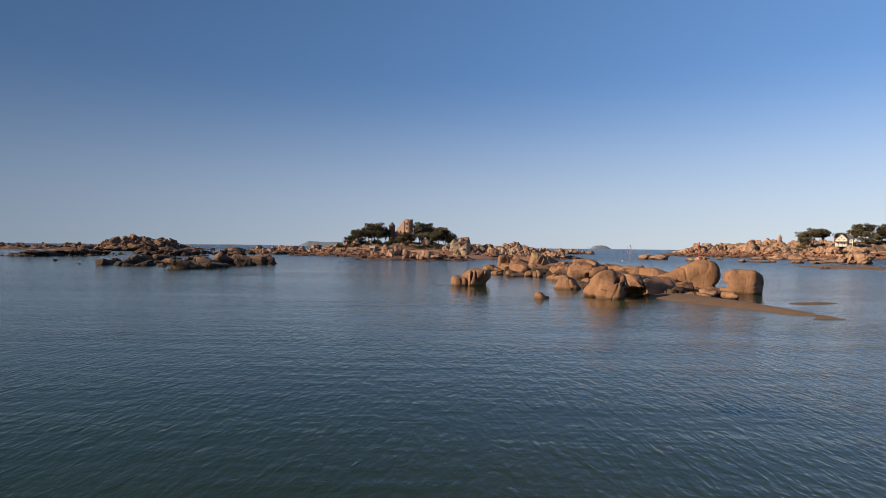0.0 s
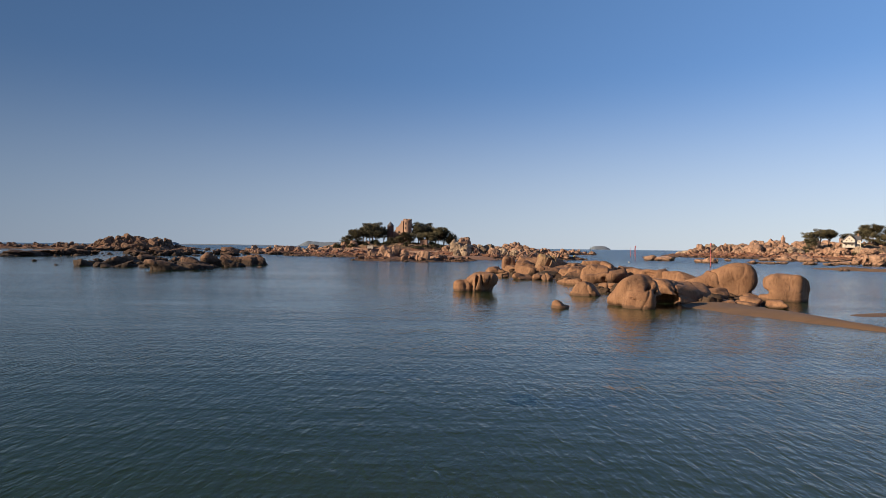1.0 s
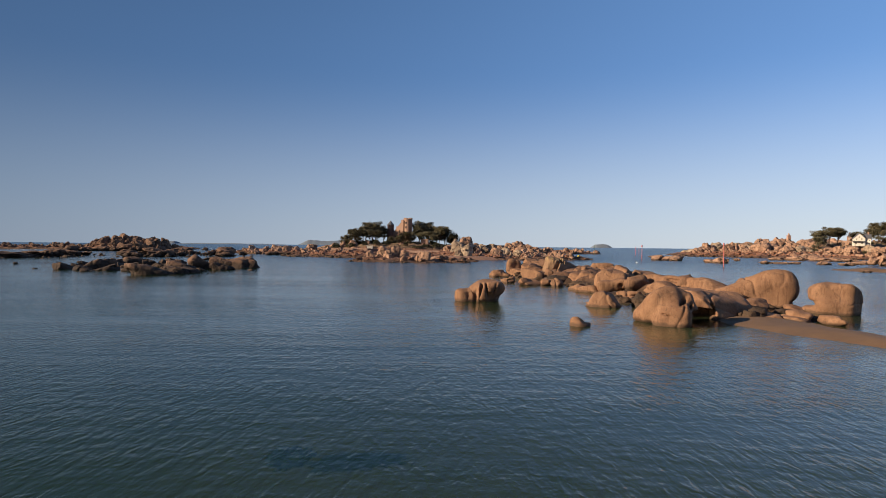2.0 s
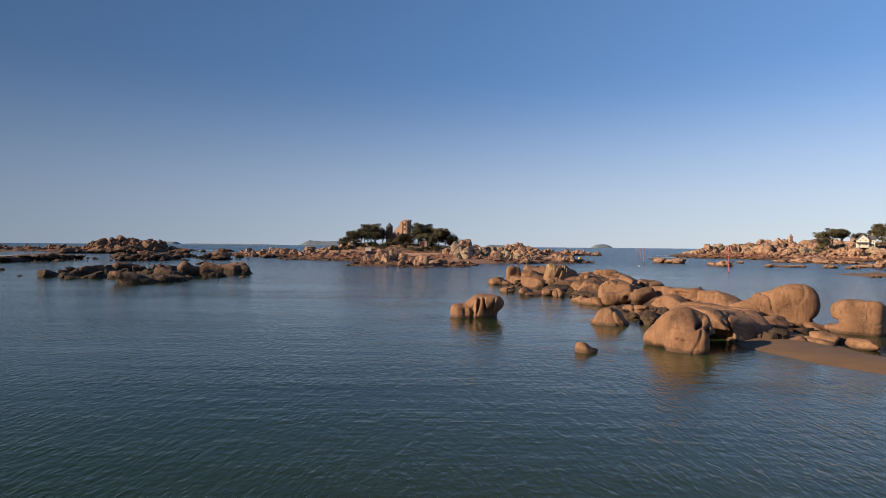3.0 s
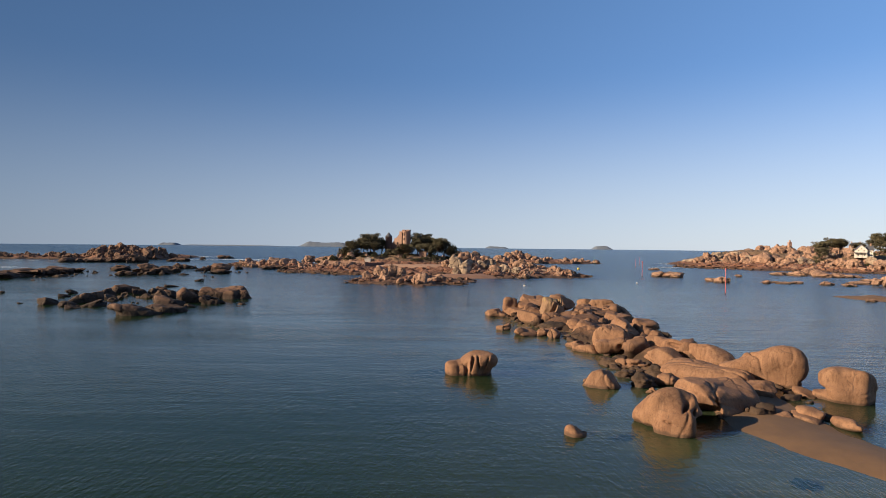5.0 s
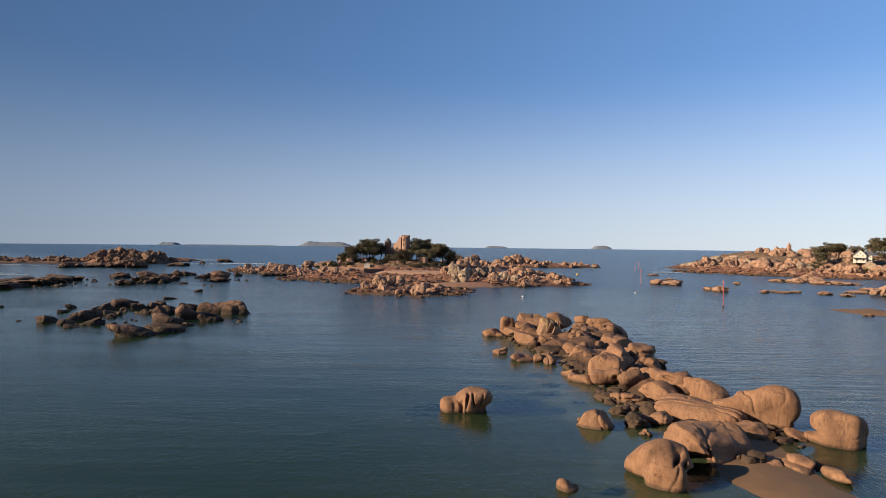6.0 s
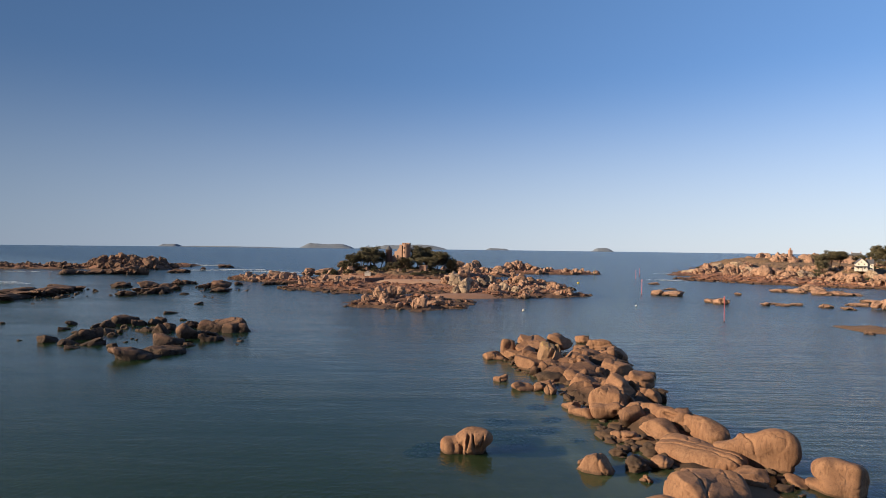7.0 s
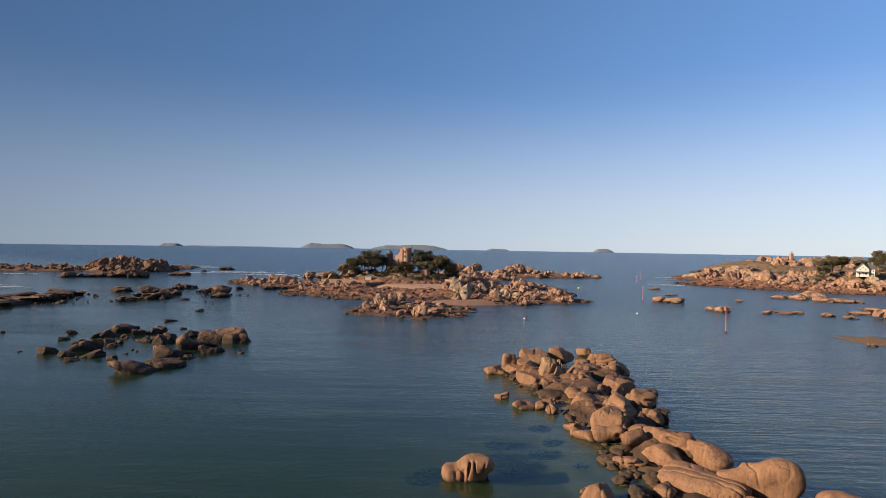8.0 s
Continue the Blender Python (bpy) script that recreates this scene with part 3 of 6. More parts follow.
# ---- sea and ground ----
def mound(x, y, cx, cy, rx, ry, turn, h, steep=3.0):
    """A flat-topped rise of height h inside an ellipse, falling away outside it."""
    c, s = math.cos(radians(turn)), math.sin(radians(turn))
    u, v = (x - cx) * c + (y - cy) * s, -(x - cx) * s + (y - cy) * c
    r = np.sqrt((u / rx) ** 2 + (v / ry) ** 2)
    k = np.clip((1.0 - r) * steep, -3, 1)
    return np.where(k > 0, h * k * (2 - k), 1.2 * k * min(h, 3))


def near_line(x, y, points):
    """The distance to a bent line, and how far along it, 0 to 1."""
    best, along = np.full(np.shape(x), 1e9), np.zeros(np.shape(x))
    n = len(points) - 1
    for k in range(n):
        (ax, ay), (bx, by) = points[k], points[k + 1]
        t = np.clip(((x - ax) * (bx - ax) + (y - ay) * (by - ay)) / ((bx - ax) ** 2 + (by - ay) ** 2), 0, 1)
        dist = np.hypot(x - ax - t * (bx - ax), y - ay - t * (by - ay))
        along = np.where(dist < best, (k + t) / n, along)
        best = np.minimum(best, dist)
    return best, along


def ground_height(x, y):
    """The sea floor: a shallow bay, the reef's foot, the sand spit that just rises from the water, deep water beyond."""
    p = np.stack([x * 0.05, y * 0.05, 0 * x], 1)
    z = -2.0 - np.clip((y - 150) / 60, 0, 6) - np.clip((np.abs(x) - 150) / 60, 0, 6) + (fractal(p, 3, 3) - 0.5) * 1.2
    dist, along = near_line(x, y, [(30, 84), (27, 69), (30.5, 57), (33, 49)])
    half = np.interp(along, [0, 0.33, 0.7, 1], [5.5, 5.4, 2.4, 1.4])
    spit = 0.42 - 0.5 * (dist / half) ** 1.6 - np.interp(along, [0, 0.6, 0.85, 1], [0.1, 0.05, 0.28, 0.36])
    spit = spit + (fractal(np.stack([x * 0.22, y * 0.22, 0 * x], 1), 8, 4) - 0.5) * 0.42
    dist, _ = near_line(x, y, [(14, 147), (20, 128), (25, 106), (25, 90), (27, 76)])
    reef = 0.12 - 0.8 * (dist / 7.0) ** 2 + (fractal(np.stack([x * 0.5, y * 0.5, 0 * x], 1), 14, 3) - 0.5) * 0.7
    shore = -0.4 - ((x - 40) / 14) ** 2 - ((y - 60) / 22) ** 2
    bars = [0.16 - 0.5 * (((x - cx) * 0.95 + (y - cy) * 0.3) / rx) ** 2 - 0.5 * ((-(x - cx) * 0.3 + (y - cy) * 0.95) / ry) ** 2 for cx, cy, rx, ry in ((39, 64, 6, 2.0), (31.6, 49.8, 3.0, 1.0))]
    return np.maximum(np.maximum(np.maximum(z, spit), np.maximum(reef, shore)), np.maximum(bars[0], bars[1]))


def graded(lo, hi, fine_lo, fine_hi, fine, grow=1.18):
    """Grid lines: close together between fine_lo and fine_hi, wider and wider outside."""
    lines = list(np.arange(fine_lo, fine_hi + fine / 2, fine))
    step, at = fine, fine_lo
    while at > lo:
        step *= grow
        at = max(at - step, lo)
        lines.insert(0, at)
    step, at = fine, fine_hi
    while at < hi:
        step *= grow
        at = min(at + step, hi)
        lines.append(at)
    return np.array(lines)


def sheet(name, xs, ys, height, mat, keep=None, smooth=True):
    gx, gy = np.meshgrid(xs, ys)
    x, y = gx.ravel(), gy.ravel()
    z = height(x, y)
    nx = len(xs)
    faces = []
    for j in range(len(ys) - 1):
        for i in range(nx - 1):
            a = j * nx + i
            q = (a, a + 1, a + nx + 1, a + nx)
            if keep is None or max(z[k] for k in q) > keep:
                faces.append(q)
    used = sorted({k for q in faces for k in q})
    back = {k: n for n, k in enumerate(used)}
    me = mesh_of(name, np.stack([x, y, z], 1)[used], [tuple(back[k] for k in q) for q in faces], mat, smooth)
    return new(name, me)


ground = sheet("ground", graded(-4900, 4900, -10, 60, 0.7), graded(-4900, 4900, 0, 160, 0.8), ground_height, MAT_GROUND)
tagged(ground, "rippled sandy sea floor rising into a narrow spit", "ground", kind="structure")

RIM = [(4880 * math.cos(a), 4880 * math.sin(a), 0.0) for a in np.linspace(0, 2 * math.pi, 97)[:-1]]
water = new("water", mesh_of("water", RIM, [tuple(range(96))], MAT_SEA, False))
water.visible_shadow = False
tagged(water, "calm blue-green sea ruffled by small wind ripples", "water", kind="structure")


def land(name, box, step, mounds, mat, rough, label, seed):
    """An island or headland: mounds run together, broken into ledges and humps."""
    x0, x1, y0, y1 = box

    def height(x, y):
        z = np.full(np.shape(x), -4.0)
        for m in mounds:
            z = np.maximum(z, mound(x, y, *m))
        p = np.stack([x, y, 0 * x], 1)
        bumps = (fractal(p * 0.11, seed, 4, 0.62) - 0.5) * rough * 2.2
        blocks = np.abs(2 * lattice(p * 0.3, seed + 5) - 1) * rough * 0.7 + np.round(lattice(p * 0.16, seed + 7) * 4) / 4 * rough * 0.8
        return z + bumps + blocks - 0.75 * rough

    ob = sheet(name, np.arange(x0, x1, step), np.arange(y0, y1, step), height, mat, -1.2, False)
    tagged(ob, label, "rocky ground", kind="structure")
    return height


island_height = land("island_ground", (-170, 150, 228, 600), 1.5, [
    (-14, 262, 24, 27, 0, 1.0), (-30, 352, 62, 50, 0, 2.0), (-108, 398, 52, 20, -38, 1.9), (26, 312, 42, 20, 0, 1.4),
    (36, 352, 32, 24, 0, 1.5), (46, 400, 24, 18, 0, 1.2), (-38, 428, 58, 36, 0, 7.5, 1.6), (6, 330, 18, 20, 0, 2.6),
    (-5, 440, 40, 34, 0, 4.0, 2.0), (18, 500, 34, 24, 0, 2.5), (78, 560, 56, 22, -5, 2.2)],
    MAT_SHORE, 1.3, "red-brown granite ledges of the castle island", 21)
headland_height = land("headland_ground", (140, 640, 330, 900), 2.6, [
    (248, 441, 86, 36, -41, 1.8), (300, 470, 110, 60, -25, 4.0), (318, 480, 66, 46, -22, 10.5, 1.25), (262, 548, 66, 30, -10, 3.0), (372, 500, 80, 70, 0, 14.0, 1.3),
    (430, 690, 150, 120, 0, 9.0, 1.6), (455, 800, 130, 60, 0, 13.0, 2.0), (330, 600, 110, 60, 0, 5.0)],
    MAT_SHORE, 1.6, "brown rocky shore and heath of the headland", 33)
reef_height = land("outer_reef_ground", (-520, -240, 480, 690), 2.4, [
    (-390, 540, 90, 26, 0, 2.2), (-290, 548, 42, 30, 0, 8.5, 1.2), (-290, 610, 34, 50, 10, 1.6)],
    MAT_LEDGE, 1.5, "dark granite ledges of the outer reef", 45)
land("spit_ground", (95, 163, 158, 226), 1.4, [(129, 192, 17, 8, -60, 0.75, 1.5)], MAT_GROUND, 0.5, "sand spit just above the water", 52)
foot_height = land("reef_ground", (4, 42, 74, 156), 0.4, [
    (18, 142, 5, 6, 0, 1.7, 2.0), (23, 131, 7, 10, 0, 2.0, 1.8), (26, 115, 6.5, 10, 0, 2.2, 1.8), (28, 99, 4.5, 9, 0, 1.6, 1.8), (28, 87, 4.5, 7, 0, 1.0, 1.6), (31, 143, 5, 8, 0, 1.2, 1.8)],
    MAT_REEF, 0.95, "weedy granite ledges under the near reef, darkened as crevice shade", 91)


# ---- helpers for built things ----
def part(name, bm, mat, parent, label="", smooth=False):
    """Link a bmesh as one mesh under a thing or under a part."""
    me = bpy.data.meshes.new(name)
    bm.normal_update()
    bm.to_mesh(me)
    bm.free()
    me.materials.append(mat)
    if smooth:
        me.polygons.foreach_set("use_smooth", [True] * len(me.polygons))
    ob = new(name, me)
    ob.parent = parent
    return tagged(ob, label)


def box(x0, x1, y0, y1, z0, z1, bm=None, bevel=0.0):
    bm = bm or bmesh.new()
    m = Matrix.LocRotScale(((x0 + x1) / 2, (y0 + y1) / 2, (z0 + z1) / 2), None, (x1 - x0, y1 - y0, z1 - z0))
    made = bmesh.ops.create_cube(bm, size=1.0, matrix=m)
    if bevel:
        edges = list({e for v in made["verts"] for e in v.link_edges})
        bmesh.ops.bevel(bm, geom=edges, offset=bevel, segments=2, affect="EDGES")
    return bm


def drum(x, y, z0, z1, r0, r1, sides=20, bm=None):
    bm = bm or bmesh.new()
    bmesh.ops.create_cone(bm, cap_ends=True, segments=sides, radius1=r0, radius2=max(r1, 0.001), depth=z1 - z0,
                          matrix=Matrix.Translation((x, y, (z0 + z1) / 2)))
    return bm


def prism(outline, y0, y1, bm=None):
    """An outline in x and z, drawn out from y0 to y1."""
    bm = bm or bmesh.new()
    a = [bm.verts.new((x, y0, z)) for x, z in outline]
    b = [bm.verts.new((x, y1, z)) for x, z in outline]
    bm.faces.new(a)
    bm.faces.new(b[::-1])
    for k in range(len(a)):
        bm.faces.new((a[k - 1], b[k - 1], b[k], a[k]))
    bmesh.ops.recalc_face_normals(bm, faces=bm.faces[:])
    return bm


def thing(name, m, label, category, group=""):
    ob = new(name)
    ob.matrix_world = m
    return tagged(ob, label, category, group)


def window(parent, x, y, z, w, h, axis="y", frame_mat=None):
    """A framed window on a wall that faces -y (axis y) or -x (axis x)."""
    frame_mat = frame_mat or MAT_WHITE
    t = 0.12
    fr, gl = bmesh.new(), None
    if axis == "y":
        for b in ((x - w / 2 - t, x - w / 2, z, z + h), (x + w / 2, x + w / 2 + t, z, z + h), (x - w / 2 - t, x + w / 2 + t, z + h, z + h + t), (x - w / 2 - t, x + w / 2 + t, z - t, z), (x - 0.04, x + 0.04, z, z + h)):
            box(b[0], b[1], y - 0.12, y + 0.1, b[2], b[3], fr)
        gl = box(x - w / 2, x + w / 2, y - 0.04, y + 0.08, z, z + h)
    else:
        for b in ((y - w / 2 - t, y - w / 2, z, z + h), (y + w / 2, y + w / 2 + t, z, z + h), (y - w / 2 - t, y + w / 2 + t, z + h, z + h + t), (y - w / 2 - t, y + w / 2 + t, z - t, z), (y - 0.04, y + 0.04, z, z + h)):
            box(x - 0.12, x + 0.1, b[0], b[1], b[2], b[3], fr)
        gl = box(x - 0.04, x + 0.08, y - w / 2, y + w / 2, z, z + h)
    f = part("window", fr, frame_mat, parent)
    part("pane", gl, MAT_GLASS, f, "dark window pane")


# ---- trees ----
def tube(points, radii, sides, verts, faces):
    """A tapered tube through points, added to verts and faces."""
    base = len(verts)
    for k, p in enumerate(points):
        along = (points[min(k + 1, len(points) - 1)] - points[max(k - 1, 0)]).normalized()
        side = along.orthogonal().normalized()
        up = along.cross(side)
        for s in range(sides):
            a = 2 * math.pi * s / sides
            verts.append(p + (side * math.cos(a) + up * math.sin(a)) * radii[k])
    for k in range(len(points) - 1):
        for s in range(sides):
            a, b = base + k * sides + s, base + k * sides + (s + 1) % sides
            faces.append((a, b, b + sides, a + sides))


def pine(h, spread, seed, flat=0.45, leaves=5200, bare=0.35):
    """A wind-shaped maritime pine: leaning trunk, forked limbs, a broad broken crown of needle tufts."""
    rng = random.Random(seed)
    tree = thing("pine_tree", Matrix(), "dark green maritime pine with a broad flat crown and bare trunk", "tree", "pines")
    verts, faces, tips = [], [], []
    lean = Vector((rng.uniform(-0.12, 0.12), rng.uniform(-0.12, 0.12), 0))
    trunk = [Vector((0, 0, -0.6)) + lean * h * t * t + Vector((0, 0, h * 0.72 * t)) for t in (0, 0.25, 0.5, 0.75, 1)]
    tube(trunk, [0.45 * h / 14, 0.36 * h / 14, 0.3 * h / 14, 0.24 * h / 14, 0.16 * h / 14], 7, verts, faces)
    for k in range(16):
        a, t = k * 2.4 + rng.uniform(-0.4, 0.4), rng.uniform(bare, 1.0)
        start = trunk[0].lerp(trunk[-1], t)
        reach = spread * rng.uniform(0.45, 1.0) * (1.15 - 0.5 * t)
        end = Vector((start.x + math.cos(a) * reach, start.y + math.sin(a) * reach, h * rng.uniform(max(0.4, bare + 0.12), 0.95)))
        mid = start.lerp(end, 0.5) + Vector((0, 0, -0.03 * h))
        tube([start, mid, end], [0.13 * h / 14, 0.09 * h / 14, 0.04], 5, verts, faces)
        tips += [end, mid.lerp(end, 0.6)]
    part_trunk = new("trunk", mesh_of("trunk", verts, faces, MAT_BARK))
    part_trunk.parent = tree
    tips += [Vector((trunk[-1].x + rng.gauss(0, spread * 0.35), trunk[-1].y + rng.gauss(0, spread * 0.35), h * rng.uniform(0.75, 1.0))) for _ in range(10)]
    lv, lf = [], []
    per = leaves // len(tips)
    for tip in tips:
        size = rng.uniform(0.18, 0.34) * spread + 0.5
        for _ in range(per):
            d = Vector((rng.gauss(0, 1), rng.gauss(0, 1), rng.gauss(0, 1))).normalized() * rng.random() ** 0.4
            p = tip + Vector((d.x * size, d.y * size, d.z * size * (flat + 0.2)))
            u = Vector((rng.gauss(0, 1), rng.gauss(0, 1), rng.gauss(0, 0.7))).normalized()
            v = u.orthogonal().normalized()
            s = rng.uniform(0.18, 0.36)
            b = len(lv)
            lv += [p - u * s - v * s * 0.3, p + u * s - v * s * 0.35, p + u * s * 0.8 + v * s * 0.4, p - u * s * 0.7 + v * s * 0.45]
            lf.append((b, b + 1, b + 2, b + 3))
    crown = new("crown", mesh_of("crown", lv, lf, MAT_PINE, False))
    crown.parent = tree
    return tree


def scrub(name, spots, seed, label, mat):
    """Low bushes: many small leaves in uneven domes, as one mass."""
    rng = random.Random(seed)
    lv, lf = [], []
    for x, y, z, r, h in spots:
        for _ in range(int(170 + 26 * r * r)):
            a, q = rng.uniform(0, 6.283), math.sqrt(rng.random())
            top = h * math.sqrt(max(0.0, 1 - q * q)) * rng.uniform(0.3, 1.05)
            p = Vector((x + math.cos(a) * q * r, y + math.sin(a) * q * r, z + top))
            u = Vector((rng.gauss(0, 1), rng.gauss(0, 1), rng.gauss(0, 0.8))).normalized()
            v = u.orthogonal().normalized()
            s = rng.uniform(0.2, 0.42)
            b = len(lv)
            lv += [p - u * s - v * s * 0.4, p + u * s - v * s * 0.5, p + u * s * 0.7 + v * s * 0.5, p - u * s * 0.6 + v * s * 0.5]
            lf.append((b, b + 1, b + 2, b + 3))
    return tagged(new(name, mesh_of(name, lv, lf, mat, False)), label, "bushes", kind="stuff")


def on(height, x, y):
    return float(height(np.array([x]), np.array([y]))[0])


# ---- the castle island ----
def castle():
    """Granite manor: a round battlemented tower, a gabled wing and a slim turret with a cone roof."""
    home = thing("castle", pose(-33, 431, 8.2, 0, 0, -26), "pink granite manor with a round battlemented tower among pines", "castle")
    tower = part("tower", drum(2.4, 0, -2, 15.4, 2.8, 2.5, 24), MAT_STONE, home, smooth=False)
    part("parapet", drum(2.4, 0, 15.2, 16.2, 2.95, 2.95, 24), MAT_STONE, tower)
    for k in range(8):
        a = k * math.pi / 4
        part("merlon", box(2.4 + 2.5 * math.cos(a) - 0.5, 2.4 + 2.5 * math.cos(a) + 0.5, 2.5 * math.sin(a) - 0.5, 2.5 * math.sin(a) + 0.5, 16.2, 17.2), MAT_STONE, tower)
    part("stair_turret", drum(4.6, 0.4, 4, 15.8, 0.9, 0.9, 14), MAT_STONE, tower)
    wing = part("wing", prism([(-8, -2), (0.2, -2), (0.2, 16.0), (-1.6, 16.0), (-1.6, 14.2), (-4.2, 11.2), (-5.6, 11.4), (-5.6, 9.8), (-8, 7.0)], -2.6, 5), MAT_STONE, home)
    part("roof", prism([(-8.2, 6.8), (-5.7, 9.6), (-5.7, 9.95), (-8.4, 7.0)], -2.3, 5.2), MAT_SLATE, wing, "grey slate roof")
    part("roof", prism([(-4.2, 11.2), (-1.7, 14.1), (-1.7, 14.5), (-4.2, 11.6)], -2.3, 5.2), MAT_SLATE, wing, "grey slate roof")
    part("chimney", box(-2.4, -1.2, 0, 1.0, 11, 14.6), MAT_STONE, wing)
    for x, z in ((-6, 3.0), (-3, 3.5), (-3, 7)):
        window(wing, x, -2.6, z, 1.0, 1.6, "y", MAT_DARKSTONE)
    for z in (6, 10, 13.2):
        window(tower, 2.2, -2.62, z, 0.7, 1.3, "y", MAT_DARKSTONE)
    slim = part("turret", drum(-10.6, -2, -2, 12.4, 2.4, 2.3, 18), MAT_DARKSTONE, home, "dark red stone turret")
    part("cone_roof", drum(-10.6, -2, 12.4, 15.4, 2.6, 0.05, 18), MAT_SLATE, slim, "pointed slate roof")
    return home


castle()


def gatehouse():
    """A small stone gate with an arched door and two ramp walls running down from it."""
    home = thing("gatehouse", pose(-18.2, 414, 4.6, 0, 0, -14), "small square stone gatehouse with an arched doorway", "gatehouse")
    body = bmesh.new()
    arch = [(1.0 * math.cos(a), 2.3 + 1.0 * math.sin(a)) for a in np.linspace(0, math.pi, 9)]
    prism([(-2.3, -1), (-1.0, -1), (-1.0, 2.3)] + [p for p in arch[::-1]][1:5] + [(0, 5.4), (-2.3, 5.4)], -1.6, 1.6, body)
    prism([(2.3, -1), (2.3, 5.4), (0, 5.4), (0, 3.3)] + arch[:4][::-1] + [(1.0, -1)], -1.6, 1.6, body)
    part("wall", body, MAT_STONE, home)
    part("cornice", box(-2.6, 2.6, -1.9, 1.9, 5.4, 5.9), MAT_STONE, home)
    part("door", box(-1.0, 1.0, 0.4, 0.6, -1, 3.25), MAT_DARKSTONE, home, "dark wooden door in the arch")
    for s in (-1, 1):
        part("ramp_wall", prism([(s * 2.3, -1.5), (s * 2.3, 2.6), (s * 12, 0.3), (s * 12, -1.5)], -0.5, 0.5), MAT_STONE, home)
    return home


gatehouse()


def stretch_wall(name, x0, y0, x1, y1, z, h, mat, label, thick=0.7):
    """A stone wall in courses with a worn top."""
    run = math.hypot(x1 - x0, y1 - y0)
    home = thing(name, pose(x0, y0, z, 0, 0, math.degrees(math.atan2(y1 - y0, x1 - x0))), label, "wall")
    rng = random.Random(int(run * 10))
    at = 0.0
    while at < run:
        w = rng.uniform(2.0, 4.0)
        part("wall_section", box(at, min(at + w, run) - 0.03, 0, thick, -1.5, h + rng.uniform(-0.15, 0.15), None, 0.05), mat, home)
        at += w
    return home


stretch_wall("retaining_wall", -83, 397, -54, 392, 3.4, 0.9, MAT_STONE, "low pale stone retaining wall along the island's garden")
stretch_wall("retaining_wall", -50, 366, -40, 378, 1.6, 2.6, MAT_DARKSTONE, "dark stone slip wall beside the island beach")
stretch_wall("garden_wall", -8, 408, 6, 398, 3.4, 1.4, MAT_STONE, "low pale stone retaining wall along the island's garden")

hut = thing("boat_shed", pose(-53.5, 402, 4.4), "small white boat shed beside the garden wall", "shed")
part("wall", box(-1.9, 1.9, -1.2, 1.2, -0.8, 1.5), MAT_WHITE, hut)
part("roof", prism([(-2.1, 1.45), (0, 2.0), (2.1, 1.45), (2.1, 1.6), (0, 2.2), (-2.1, 1.6)], -1.4, 1.4), MAT_WHITE, hut)

beach = sheet("beach", np.arange(-58, 22, 2.0), np.arange(346, 396, 2.0),
              lambda x, y: np.minimum(mound(x, y, -17, 372, 36, 18, -4, 3.4, 1.6), 3.2) + 0.06 * np.sin(x * 0.7 + y), MAT_BEACH, 0.8)
tagged(beach, "coarse pinkish sand beach below the castle", "beach", kind="structure")
cove = sheet("cove_beach", np.arange(-20, 32, 1.6), np.arange(274, 312, 1.6),
             lambda x, y: mound(x, y, 6, 293, 20, 9, 8, 1.5, 1.5) + 0.04 * np.sin(x + y), MAT_COVE, -0.6)
tagged(cove, "small tongue of pinkish sand at the island's edge", "beach", kind="structure")

PINES = [pine(15.0, 7.0, 1, 0.4, 6400, 0.5), pine(13.0, 6.0, 2, 0.38, 5600, 0.45), pine(11.0, 6.2, 3, 0.5, 5200, 0.22), pine(12.0, 4.6, 4, 0.7, 5200, 0.2)]
spare = list(PINES)


def plant(kind, x, y, z, size, turn):
    """Stand a pine at a place: the first of its kind is the model itself, the others are copies."""
    if PINES[kind] in spare:
        spare.remove(PINES[kind])
        PINES[kind].matrix_world = pose(x, y, z, 0, 0, turn) @ Matrix.Scale(size, 4)
        return PINES[kind]
    ob = copy_thing(PINES[kind], pose(x, y, z, 0, 0, turn))
    ob.scale = (size, size, size)
    return ob


for kind, x, y, size, turn in ((0, -53, 428, 1.0, 0), (0, -57, 440, 1.0, 80), (1, -60, 426, 0.95, 30), (1, -65, 420, 0.8, 140), (2, -70, 418, 0.65, 10), (1, -56, 434, 1.05, 210), (1, -62, 430, 0.85, 77),
                               (2, -31, 413, 0.75, 200), (2, -28, 416, 0.7, 90), (2, -35, 412, 0.5, 50), (0, -22, 440, 0.98, 160), (3, -23, 432, 1.2, 20), (1, -18, 430, 1.05, 15),
                               (1, -15, 438, 1.0, 250), (3, -11, 432, 1.0, 120), (1, -9, 425, 0.95, 300), (2, -4, 428, 0.95, 45), (3, 0, 421, 0.8, 210), (2, -13, 419, 0.75, 330), (2, -19, 422, 0.8, 100), (1, -5, 433, 0.9, 190), (2, 2, 427, 0.75, 60), (1, -67, 426, 0.75, 123), (2, -73, 421, 0.6, 66), (1, -49, 436, 0.9, 300), (1, -57, 422, 0.75, 33), (1, -51, 423, 0.72, 140), (2, -63, 417, 0.45, 200), (2, -41, 418, 0.45, 20)):
    plant(kind, x, y, on(island_height, x, y) - 0.3, size, turn)
rng = random.Random(5)
spots = []
for _ in range(46):
    x, y = rng.uniform(-86, 4), rng.uniform(402, 436)
    spots.append((x, y, on(island_height, x, y) - 0.3, rng.uniform(1.6, 3.8), rng.uniform(1.2, 3.4)))
scrub("island_scrub", spots, 6, "dark low scrub under the pines of the island", MAT_BUSH)


